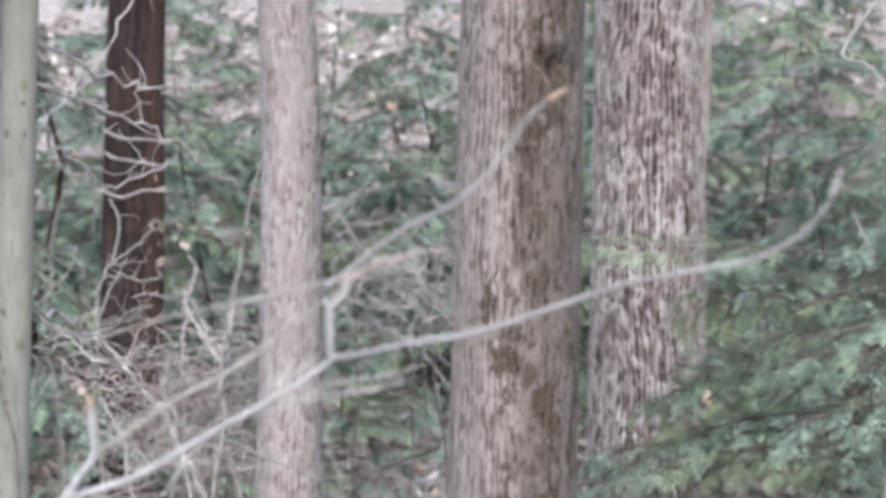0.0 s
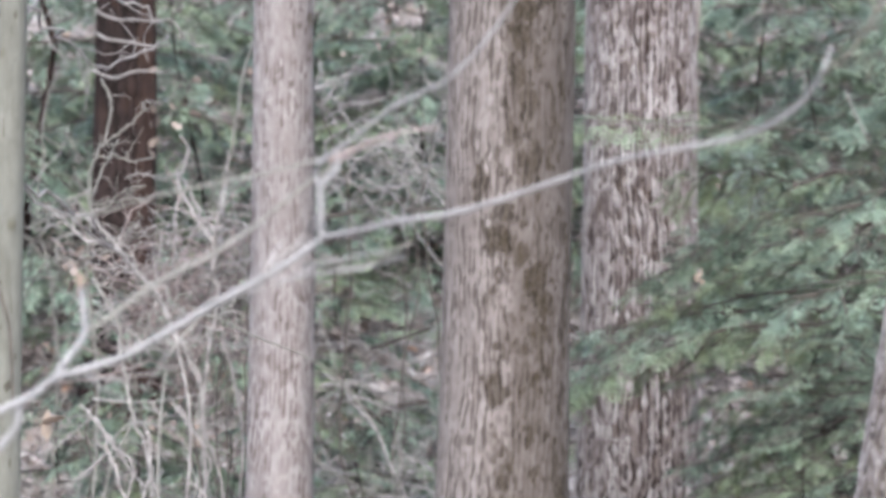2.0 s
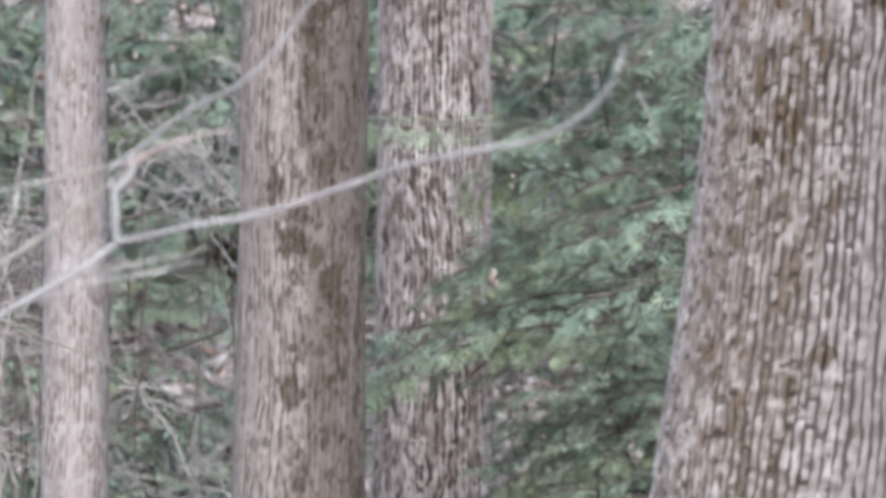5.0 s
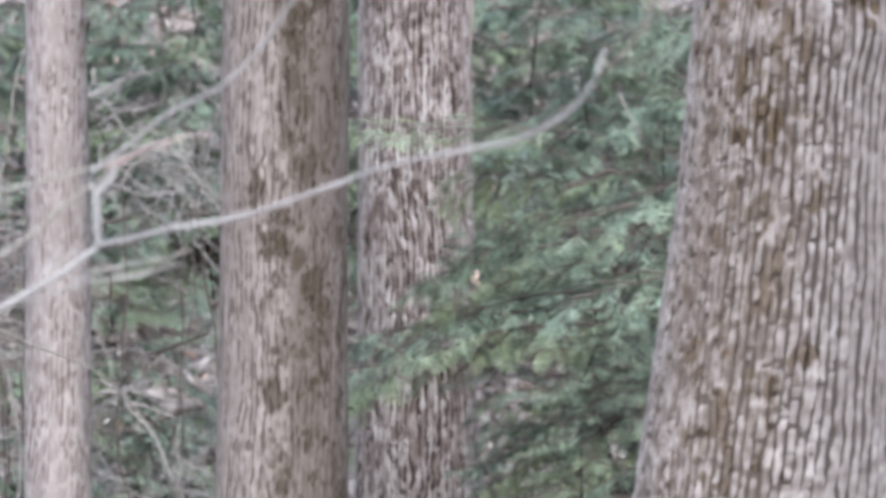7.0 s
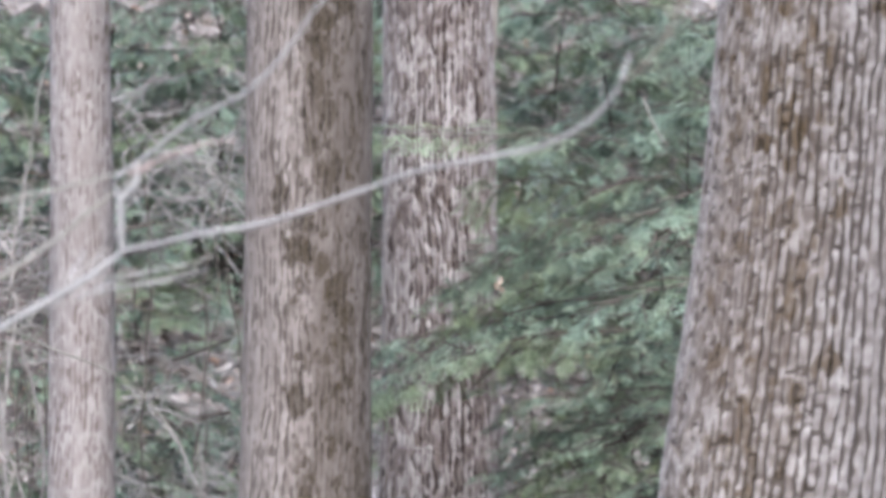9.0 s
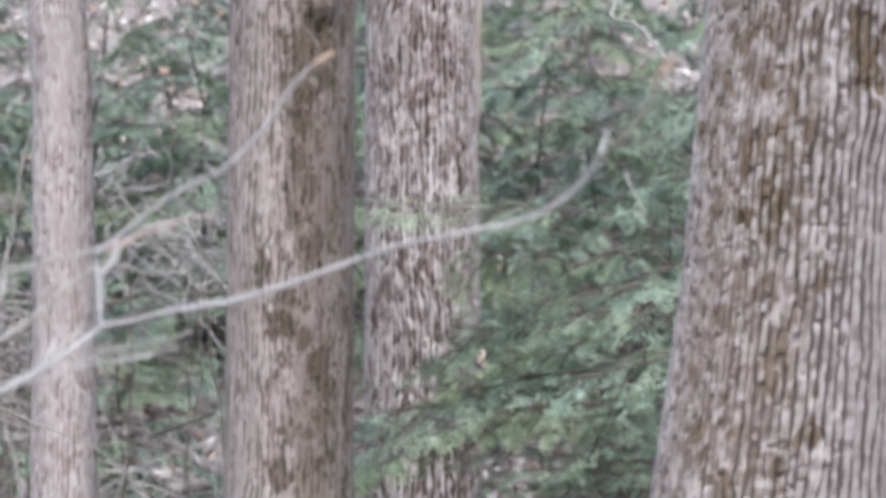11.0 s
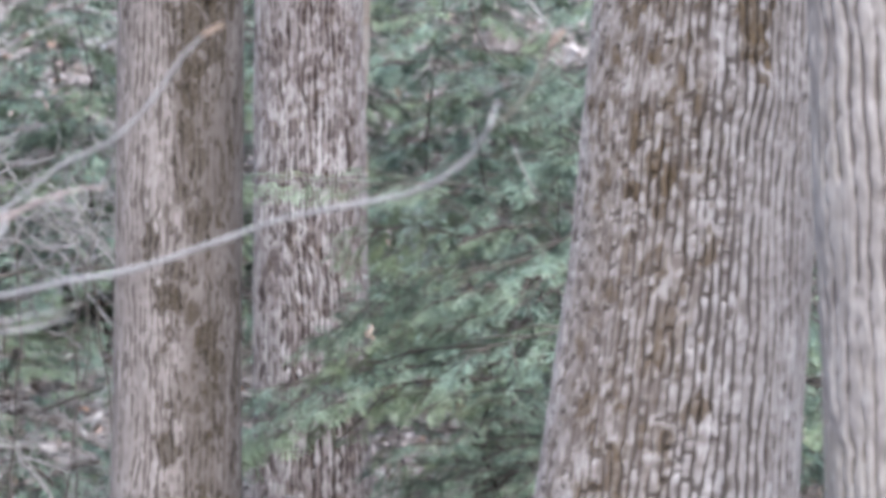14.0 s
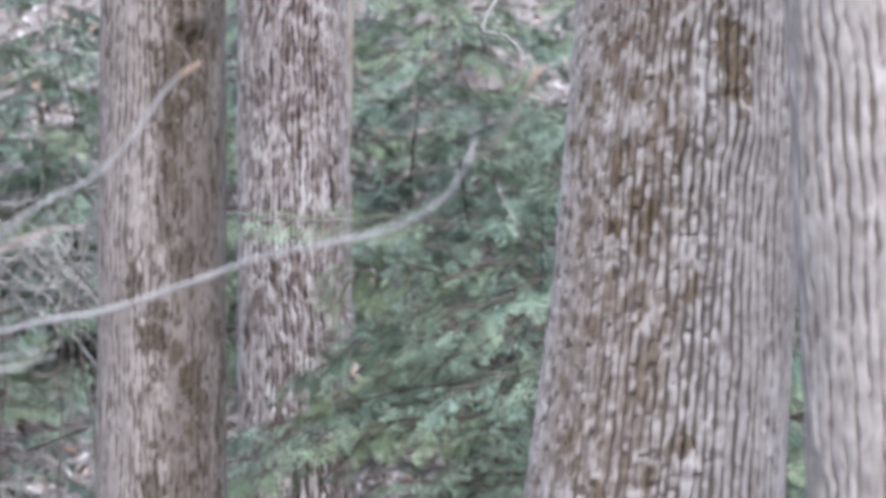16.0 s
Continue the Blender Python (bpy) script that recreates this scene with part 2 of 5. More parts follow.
def leaf_material(name, stops):
    m, nt, bsdf = nodes_of(name)
    geo = nt.nodes.new("ShaderNodeNewGeometry")
    col = ramp(nt, geo.outputs["Random Per Island"], stops)
    vein = noise_tex(nt, 70, (1, 1, 1), 3, 0.6)
    col = mix(nt, step(nt, vein, 0.35, 0.7), mix(nt, 0.3, col, (0.10, 0.07, 0.05)), col)
    nt.links.new(col, bsdf.inputs["Base Color"])
    bsdf.inputs["Roughness"].default_value = 0.7
    return m


def ground_material():
    m, nt, bsdf = nodes_of("leaf_mould")
    fine = noise_tex(nt, 14, (1, 1, 1), 6, 0.7)
    big = noise_tex(nt, 0.9, (1, 1, 1), 4, 0.6)
    col = ramp(nt, fine, [(0.3, (0.05, 0.04, 0.034)), (0.5, (0.14, 0.115, 0.107)), (0.7, (0.26, 0.23, 0.225))])
    col = mix(nt, step(nt, big, 0.4, 0.65), col, mix(nt, 0.5, col, (0.07, 0.06, 0.045)))
    nt.links.new(col, bsdf.inputs["Base Color"])
    bsdf.inputs["Roughness"].default_value = 0.95
    bump(nt, bsdf, fine, 0.8, 0.03)
    return m


MAT["litter"] = leaf_material("dead_leaf_litter", [(0.0, (0.10, 0.075, 0.066)), (0.35, (0.19, 0.155, 0.145)), (0.7, (0.28, 0.245, 0.24)), (0.93, (0.34, 0.315, 0.315)), (1.0, (0.33, 0.19, 0.12))])
MAT["beechleaf"] = leaf_material("withered_tan_leaf", [(0.0, (0.085, 0.064, 0.054)), (0.6, (0.125, 0.096, 0.083)), (1.0, (0.21, 0.168, 0.145))])
MAT["paleleaf"] = leaf_material("bleached_tan_leaf", [(0.0, (0.22, 0.165, 0.13)), (1.0, (0.32, 0.255, 0.21))])
MAT["mould"] = ground_material()

# ---------------------------------------------------------------- ground: one sheet to the horizon


def build_ground():
    xs = np.concatenate([-np.geomspace(400, 7, 18), np.arange(-6, 7, 0.16), np.geomspace(7.2, 400, 18)])
    ys = np.concatenate([-np.geomspace(300, 3, 14), np.arange(-2, 12, 0.8), np.arange(12.2, 30, 0.16), np.geomspace(30.5, 700, 26)])
    gx, gy = np.meshgrid(xs, ys)
    gz = ground_z(gx, gy)
    v = np.stack([gx, gy, gz], -1).reshape(-1, 3)
    w = len(xs)
    i, j = np.meshgrid(np.arange(len(ys) - 1), np.arange(w - 1), indexing="ij")
    f = np.stack([i * w + j, i * w + j + 1, (i + 1) * w + j + 1, (i + 1) * w + j], -1).reshape(-1, 4)
    ob = piece("ground", mesh_of("ground", v, f, MAT["mould"], smooth_shade=True))
    tagged(ob, "wooded floor of brown leaf mould climbing into a hillside", "ground", kind="structure")


build_ground()


def leaf_shape(n, size, rng):
    """n curled oval leaves: six corners and a raised midrib each, lying round the origin of their own frames."""
    out = np.array([[-0.5, 0, 0.05], [-0.2, 0.28, 0.12], [0.25, 0.24, 0.1], [0.55, 0, 0.0], [0.25, -0.24, 0.1], [-0.2, -0.28, 0.12], [0.05, 0, 0.0]])
    s = size * rng.uniform(0.6, 1.25, n)
    v = out[None] * s[:, None, None]
    v[:, :, 2] *= rng.uniform(0.3, 2.6, n)[:, None]
    v[:, :, 1] *= rng.uniform(0.7, 1.2, n)[:, None]
    return v


def spin(n, rng, tilt):
    a, b, c = rng.uniform(0, 2 * np.pi, n), rng.normal(0, tilt, n), rng.normal(0, tilt, n)
    ca, sa, cb, sb, cc, sc = np.cos(a), np.sin(a), np.cos(b), np.sin(b), np.cos(c), np.sin(c)
    z = np.zeros(n)
    rz = np.stack([np.stack([ca, -sa, z], -1), np.stack([sa, ca, z], -1), np.stack([z, z, z + 1], -1)], 1)
    ry = np.stack([np.stack([cb, z, sb], -1), np.stack([z, z + 1, z], -1), np.stack([-sb, z, cb], -1)], 1)
    rx = np.stack([np.stack([z + 1, z, z], -1), np.stack([z, cc, -sc], -1), np.stack([z, sc, cc], -1)], 1)
    return np.einsum("nij,njk,nkl->nil", rz, ry, rx)


LEAF_FACES = np.array([[0, 6, 1], [1, 6, 2], [2, 6, 3], [3, 6, 4], [4, 6, 5], [5, 6, 0]])


def leaves_mesh(name, places, size, tilt, mat, seed):
    rng = np.random.default_rng(seed)
    n = len(places)
    v = np.einsum("nij,nkj->nki", spin(n, rng, tilt), leaf_shape(n, size, rng)) + places[:, None, :]
    f = (LEAF_FACES[None] + 7 * np.arange(n)[:, None, None]).reshape(-1, 3)
    return mesh_of(name, v, f, mat)


def build_litter():
    rng = np.random.default_rng(4)
    n = 24000
    y = 13.2 + 12.5 * rng.random(n) ** 1.15
    x = rng.uniform(-0.19, 0.22, n) * y
    p = np.stack([x, y, ground_z(x, y) + rng.uniform(0.005, 0.05, n)], -1)
    ob = piece("leaf_litter", leaves_mesh("leaf_litter", p, 0.075, 0.6, MAT["litter"], 5))
    tagged(ob, "curled grey-brown dead leaves covering the hillside", "leaf litter", kind="stuff")


build_litter()

# ---------------------------------------------------------------- bare hardwoods


def bark_relief(style, th, z, radius, seed):
    """Height (metres), plate value and tone of the bark over angle and height: wandering ridges, interlaced furrows, flakes."""
    cx, cy = np.cos(th) * radius, np.sin(th) * radius
    if style == "smooth":
        h = 0.0015 * fbm(cx * 25, cy * 25, z * 12, seed)
        spots = smooth(0.60, 0.68, vnoise(cx * 60, cy * 60, z * 22, seed + 3))
        tone = 0.5 + 0.9 * fbm(cx * 12, cy * 12, z * 3, seed + 5)
        return h - 0.001 * spots, 1 - 0.8 * spots, np.clip(tone, 0, 1)
    # ridge spacing, depth, wander, wiggle, share of merged ridges, break length, tone run, spread of tones
    gap, deep, wander, wiggle, merged, brk, run, spread = {
        "ridged": (0.0205, 0.0098, 1.0, 0.18, -0.8, 60, 54, 1.75), "broad": (0.033, 0.013, 0.8, 0.19, -0.6, 17.0, 15.0, 1.6),
        "flaky": (0.025, 0.0055, 1.2, 0.26, -0.4, 11, 10, 0.85), "strips": (0.024, 0.012, 1.0, 0.34, -0.8, 19, 17, 2.4),
        "fleck": (0.019, 0.0045, 1.2, 0.36, -0.1, 30, 26, 1.3), "dark": (0.05, 0.01, 0.9, 0.3, -0.4, 10, 6, 1.2), "palesap": (0.016, 0.002, 1.2, 0.4, 0.05, 20, 10, 1.4)}[style]
    count = max(6, round(2 * np.pi * radius / gap))
    warp = wander * 1.4 * vnoise(cx * 6, cy * 6, z * 1.5, seed) + wiggle * (1.6 * vnoise(cx * 24, cy * 24, z * 7, seed + 1) + vnoise(cx * 60, cy * 60, z * 24, seed + 4))
    calm = 0.0
    if style == "ridged":  # wider, straighter and less broken ridges towards one flank
        calm = smooth(radians(-92), radians(-62), th + 0.25 * vnoise(z * 2.5, 0.4, 0.8, seed + 2))
        th = th - 0.26 * np.sin(th + radians(40))
    s = th / (2 * np.pi) * count + warp
    ridge = np.floor(s)
    u = np.abs(s - ridge - 0.5) * 2
    ridge = np.mod(ridge, count)
    beads = vnoise(cx * 70, cy * 70, z * 42, seed + 5)
    width = {"ridged": 0.76, "broad": 0.80, "flaky": 0.80, "fleck": 0.82, "strips": 0.7}.get(style, 0.62) + 0.15 * vnoise(cx * 24, cy * 24, z * 10, seed + 6) + {"broad": 0.1, "flaky": 0.16, "strips": 0.2}.get(style, 0.22) * beads
    stripe = 1 - (smooth(width - 0.14, width + 0.14, u) if style in ("broad", "strips") else smooth(width - 0.26, width + 0.2, u))
    open_ = smooth(merged - 0.35, merged + 0.25, vnoise(cx * 26, cy * 26, z * 5.0, seed + 8))
    plate = 1 - (1 - stripe) * open_
    breaks = vnoise(ridge * 7.31, ridge * 0.37, z * brk, seed + 10) + 0.5 * vnoise(cx * 60, cy * 60, z * brk * 2, seed + 12)
    plate = plate * (1 - {"ridged": 0.75, "broad": 0.35}.get(style, 0.5) * (1 - 0.6 * calm) * smooth(0.25, 0.8, breaks))
    if style in ("fleck", "flaky", "ridged"):
        plate = plate * (1 - 0.38 * (1 - 0.6 * calm) * smooth(0.3, 0.75, vnoise(cx * 80, cy * 80, z * 27, seed + 33)))
    rough = fbm(cx * 55, cy * 55, z * 34, seed + 20, 3) * (1 - 0.5 * calm)
    light = 0.5 * vnoise(ridge * 3.17, ridge * 0.71, z * run, seed + 24) + 0.4 * fbm(cx * 30, cy * 30, z * run, seed + 26, 3)
    light = light * (1 - 0.5 * calm)
    beads = beads * (1 - 0.7 * calm)
    h = deep * (plate * (0.85 + 0.4 * light) - 0.7) + deep * 0.3 * rough
    tone = np.clip(0.45 + 0.6 * spread * light + 0.6 * rough + 0.45 * beads, 0, 1)
    if style == "strips":  # here and there a strip has peeled to bare pale wood
        tone = np.clip(tone * 0.85 + 0.8 * smooth(0.42, 0.66, vnoise(ridge * 5.3, ridge * 1.1, z * 9, seed + 41)) * smooth(0.0, 0.5, vnoise(cx * 5, cy * 5, z * 3, seed + 42)), 0, 1.3)
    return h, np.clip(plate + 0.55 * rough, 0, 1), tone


def trunk_mesh(name, axis, style, seed, fine, rows, mat, dense=(0.4, 3.4), burls=(), flare=0.5, root_z=0.0, stain=None, tint=None):
    """A trunk round a leaning axis of (z, x, y, r). fine: spacing round the girth, rows: spacing along it, over the dense stretch.
    burls: (z, angle, height, width, moss) swellings or hollows."""
    axis = np.array(axis, float)
    r_mid = float(np.interp(1.7, axis[:, 0], axis[:, 3]))
    front = np.arange(-1.85, 1.85, fine / r_mid)
    back = np.arange(1.85, 2 * np.pi - 1.85, 4 * fine / r_mid)
    th = np.concatenate([front, back]) - np.pi / 2
    z = np.concatenate([np.linspace(axis[0, 0], dense[0], 14)[:-1], np.arange(dense[0], dense[1], rows), np.linspace(dense[1] + rows, axis[-1, 0], 60)])
    TH, Z = np.meshgrid(th, z)
    cx, cy, r = (np.interp(Z, axis[:, 0], axis[:, k]) for k in (1, 2, 3))
    h, plate, tone = bark_relief(style, TH, Z, r_mid, seed)
    r = r * (1 + 0.035 * fbm(np.cos(TH) * 1.3, np.sin(TH) * 1.3, Z * 0.9, seed + 40))
    up = np.maximum(Z - root_z, 0)
    lobes = 0.6 + 0.4 * np.cos(5 * TH + seed)
    r = r * (1 + flare * lobes * np.exp(-up / 0.28))
    moss = np.zeros_like(r)
    for bz, ba, bh, bw, bm in burls:
        d2 = ((np.angle(np.exp(1j * (TH - radians(ba)))) * r_mid) ** 2 + (0.75 * (Z - bz)) ** 2) / (bw * bw)
        g = np.exp(-d2 * np.maximum(0.2, 1 + 0.6 * vnoise(np.cos(TH) * 9, np.sin(TH) * 9, Z * 14, seed + 60) + (0.0 if bh else 1.3) * vnoise(np.cos(TH) * r_mid * 60, np.sin(TH) * r_mid * 60, Z * 38, seed + 61)))
        r = r + bh * g
        moss = np.maximum(moss, bm * smooth(0.25, 0.6, g))
    if stain:
        sa, sw, s0, s1, amount, density = stain
        band = np.exp(-(np.angle(np.exp(1j * (TH - radians(sa) - 0.25 * vnoise(Z * 1.2, 0.3, 0.7, seed + 70)))) * r_mid / sw) ** 2)
        band = band * smooth(s0 - 0.2, s0 + 0.2, Z) * (1 - smooth(s1 - 0.2, s1 + 0.2, Z))
        px, py = np.cos(TH) * r_mid, np.sin(TH) * r_mid
        spots = 0.45 * vnoise(px * 11, py * 11, Z * 6, seed + 71) + 0.8 * vnoise(px * 38, py * 38, Z * 20, seed + 72) + 1.0 * vnoise(px * 90, py * 90, Z * 48, seed + 73)
        grit = 0.5 + 0.5 * smooth(-0.4, 0.3, 0.6 * vnoise(px * 110, py * 110, Z * 55, seed + 80) + 0.6 * vnoise(px * 55, py * 55, Z * 24, seed + 81))
        moss = np.maximum(moss, amount * grit * smooth(0.2, 0.8, spots + 0.5 * band - 0.45 + density) * smooth(0.05, 0.4, band))
    weather = np.zeros_like(r)
    if tint:  # a damp brown flank: angle, width, strength
        off = np.angle(np.exp(1j * (TH - radians(tint[0])))) * r_mid
        weather = 1 - smooth(tint[1] * 0.7, tint[1] * 1.1, np.abs(off + 0.05 * fbm(Z * 1.4, 0.2, 0.9, seed + 90) + 0.05 * vnoise(np.cos(TH) * 4, np.sin(TH) * 4, Z * 9, seed + 91)))
        weather = tint[2] * weather * (0.75 + 0.5 * fbm(np.cos(TH) * 4, np.sin(TH) * 4, Z * 3.5, seed + 92))
    px, py = np.cos(TH) * r_mid, np.sin(TH) * r_mid
    moss = moss * (0.8 + 0.2 * smooth(-0.5, 0.25, vnoise(px * 120, py * 120, Z * 60, seed + 82)))
    scale = np.clip(r / r_mid, 0.2, 1.5)
    rr = r + h * scale
    v = np.stack([cx + rr * np.cos(TH), cy + rr * np.sin(TH), Z], -1).reshape(-1, 3)
    w = len(th)
    i, j = np.meshgrid(np.arange(len(z) - 1), np.arange(w), indexing="ij")
    k = (j + 1) % w
    f = np.stack([i * w + j, i * w + k, (i + 1) * w + k, (i + 1) * w + j], -1).reshape(-1, 4)
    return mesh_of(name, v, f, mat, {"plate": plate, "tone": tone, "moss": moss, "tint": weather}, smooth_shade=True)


def limb_tubes(rng, start, way, length, radius, depth=3):
    """A bare limb with its forks, as a list of tubes."""
    n = 9
    pts = [np.array(start, float)]
    d = np.array(way, float) / np.linalg.norm(way)
    for _ in range(n):
        d = d + rng.normal(0, 0.13, 3) + np.array([0, 0, 0.05])
        d /= np.linalg.norm(d)
        pts.append(pts[-1] + d * length / n)
    radii = radius * np.linspace(1, 0.35, n + 1)
    out = [tube(pts, radii, 7 if depth > 1 else 5)]
    if depth:
        for i in (3, 5, 7, 9):
            side = np.cross(d, rng.normal(0, 1, 3))
            side /= np.linalg.norm(side) + 1e-9
            out += limb_tubes(rng, pts[i], (pts[i] - pts[i - 1]) / (length / n) * 0.8 + side * 0.8, length * rng.uniform(0.4, 0.6), radii[i] * 0.6, depth - 1)
    return out


def hardwood(label, axis, style, seed, fine, rows, height, limbs, dense=(0.4, 3.4), burls=(), flare=0.5, group="hardwood trunks of the stand", stain=None, tint=None):
    """A leafless tree: ridged trunk up to the height and bare forking limbs above."""
    z0, x0, y0, r0 = axis[0]
    gz = float(ground_z(x0, y0))
    zt, xt, yt, rt = axis[-1]
    zp, xp, yp, rp = axis[-2]
    lean = ((xt - xp) / (zt - zp), (yt - yp) / (zt - zp))
    top = (height, xt + lean[0] * (height - zt) * 0.4, yt + lean[1] * (height - zt) * 0.4, rt * 0.35)
    local = [(gz - 0.25 - gz, x0 - x0, y0 - y0, r0)]
    local += [(z - gz, x - x0, y - y0, r) for z, x, y, r in axis[1:]] + [(top[0] - gz, top[1] - x0, top[2] - y0, top[3])]
    tree = thing("tree", x0, y0, gz, label, "tree", group)
    shifted = [(z, a, h, w, m) for z, a, h, w, m in ((b[0] - gz, *b[1:]) for b in burls)]
    me = trunk_mesh("trunk", local, style, seed, fine, rows, MAT[style], (dense[0] - gz, dense[1] - gz), shifted, flare, 0.0, stain and (stain[0], stain[1], stain[2] - gz, stain[3] - gz, stain[4], stain[5]), tint)
    piece("trunk", me, tree)
    rng = np.random.default_rng(seed + 500)
    ax = np.array(local)
    for i in range(limbs):
        z = height * (0.5 + 0.48 * (i + 0.5) / limbs) - gz
        a = i * 2.4 + seed
        s = [np.interp(z, ax[:, 0], ax[:, k]) for k in (1, 2)]
        r = np.interp(z, ax[:, 0], ax[:, 3])
        v, f = join_tubes(limb_tubes(rng, (*s, z), (math.cos(a), math.sin(a), 0.8), height * 0.28 * (1.1 - 0.5 * i / limbs), r * 0.5, 2))
        n = len(v)
        piece("limb", mesh_of("limb", v, f, MAT[style], {"plate": np.ones(n), "tone": np.full(n, 0.5), "moss": np.zeros(n)}, smooth_shade=True), tree)
    return tree


hardwood("large leaning hardwood with deeply ridged grey bark and brown moss patches",
         [(-0.2, 1.003, 9.0, 0.36), (0.6, 1.042, 9.0, 0.353), (1.1, 1.086, 9.0, 0.332), (1.75, 1.161, 9.0, 0.303), (2.4, 1.218, 9.0, 0.294), (3.2, 1.278, 9.0, 0.285)],
         "ridged", 21, 0.0027, 0.0048, 15, 7, stain=(-124, 0.19, 0.5, 3.2, 0.85, 0.2), tint=(-130, 0.2, 0.5), burls=[(2.12, -68, 0.02, 0.06, 0.0), (2.22, -147, 0.0, 0.022, 0.95), (2.21, -124, 0.0, 0.022, 1), (2.1, -166, 0.0, 0.022, 0.9), (1.95, -119, 0.0, 0.028, 1), (2.01, -130, 0.0, 0.025, 1), (1.88, -131, 0.0, 0.022, 1), (1.89, -112, 0.0, 0.025, 1), (2.15, -108, 0.0, 0.02, 0.9), (2.32, -137, 0.0, 0.022, 0.9), (1.72, -88, 0.0, 0.02, 0.9), (1.48, -108, 0.0, 0.022, 0.9), (1.35, -88, 0.0, 0.022, 0.9), (1.51, -151, 0.0, 0.02, 0.8), (2.09, -113, 0.0, 0.02, 0.8), (1.83, -115, 0.0, 0.02, 0.9), (1.76, -129, 0.0, 0.02, 0.7), (1.58, -104, 0.0, 0.02, 0.8), (1.36, -138, 0.0, 0.025, 0.8), (1.63, -136, 0.0, 0.018, 0.8), (1.27, -101, 0.0, 0.02, 0.8), (2.37, -82, -0.006, 0.018, 1), (2.35, -76, 0.0, 0.022, 0.95), (2.31, -77, 0.0, 0.024, 1), (2.26, -78, -0.008, 0.02, 1), (2.29, -72, 0.0, 0.024, 0.95), (2.24, -72, 0.0, 0.026, 1), (2.20, -74, -0.012, 0.018, 1), (2.19, -67, -0.012, 0.018, 1), (2.22, -78, 0.0, 0.02, 0.9), (2.15, -71, 0.0, 0.016, 0.9), (2.42, -84, 0.0, 0.016, 0.9), (2.34, -66, 0.0, 0.012, 0.9)])
hardwood("tall grey-brown hardwood with flaky bark, knots and olive moss stains",
         [(-0.2, -0.207, 12.0, 0.24), (0.85, -0.194, 12.0, 0.22), (1.7, -0.178, 12.0, 0.211), (2.8, -0.158, 12.0, 0.207), (3.4, -0.148, 12.0, 0.205)],
         "flaky", 34, 0.0042, 0.007, 16, 7, stain=(-44, 0.17, 0.6, 3.5, 0.95, 0.30), tint=(-30, 0.235, 1.3),
         burls=[(2.69, -58, 0.035, 0.045, 0.0), (2.605, -62, -0.022, 0.034, 1.0), (2.565, -54, 0.0, 0.03, 0.95), (2.64, -74, -0.01, 0.026, 1.0), (2.74, -78, 0.0, 0.028, 0.9), (2.76, -50, -0.01, 0.026, 0.9), (2.62, -34, 0.0, 0.036, 0.85), (2.49, -72, 0.0, 0.036, 0.9), (2.45, -56, 0.0, 0.032, 0.85), (1.46, -113, 0.008, 0.03, 0.0), (2.52, -80, 0.0, 0.055, 0.92), (2.4, -75, 0.0, 0.036, 0.92), (2.3, -80, 0.0, 0.042, 0.83), (2.19, -82, 0.0, 0.036, 0.83), (1.65, -95, 0.0, 0.042, 0.92), (1.72, -92, 0.0, 0.024, 0.83), (1.59, -76, 0.0, 0.03, 0.83), (1.51, -63, 0.0, 0.042, 0.92), (1.43, -52, 0.0, 0.036, 0.92), (1.14, -97, 0.0, 0.042, 0.92), (1.83, -114, 0.0, 0.03, 0.83), (1.9, -67, 0.0, 0.036, 0.74), (1.98, -88, 0.0, 0.03, 0.74), (2.09, -71, 0.0, 0.036, 0.74), (1.31, -58, 0.0, 0.03, 0.64)])
hardwood("tall hardwood with shaggy pale and dark bark strips behind hemlock boughs",
         [(-0.2, 0.335, 15.0, 0.27), (0.9, 0.325, 15.0, 0.245), (2.1, 0.322, 15.0, 0.235), (2.7, 0.32, 15.0, 0.227), (3.3, 0.322, 15.0, 0.222)],
         "strips", 47, 0.0045, 0.008, 17, 7)
hardwood("slender hardwood with pale pinkish-grey flecked bark",
         [(-0.2, -0.985, 12.5, 0.13), (0.8, -0.975, 12.5, 0.115), (1.7, -0.966, 12.5, 0.11), (2.5, -0.968, 12.5, 0.102), (3.0, -1.0, 12.5, 0.098), (3.5, -1.03, 12.5, 0.097)],
         "fleck", 58, 0.0045, 0.007, 13, 5, burls=[(2.55, -34, 0.008, 0.02, 0.6), (2.62, -22, 0.0, 0.024, 0.9), (2.48, -20, 0.0, 0.02, 0.9), (2.4, -16, 0.0, 0.018, 0.8), (2.31, -18, 0.0, 0.014, 0.8), (1.1, -95, 0.005, 0.02, 0.0)])
young = hardwood("young smooth-barked tree with grey-green bark and small dark knots",
         [(-0.2, -1.725, 11.0, 0.068), (0.9, -1.712, 11.0, 0.058), (1.7, -1.702, 11.0, 0.057), (2.8, -1.686, 11.0, 0.055), (3.5, -1.675, 11.0, 0.053)],
         "smooth", 63, 0.005, 0.01, 9, 5, burls=[(1.68, -60, 0.008, 0.015, 0.9), (2.47, -65, 0.004, 0.012, 0.9), (2.2, -100, 0.003, 0.01, 0.8)])
hardwood("pale hardwood trunk with broad vertical bark ridges",
         [(-0.2, 1.467, 7.6, 0.22), (0.7, 1.456, 7.6, 0.19), (1.25, 1.446, 7.6, 0.182), (2.3, 1.418, 7.6, 0.18), (3.2, 1.394, 7.6, 0.176)],
         "broad", 75, 0.0045, 0.009, 14, 6)
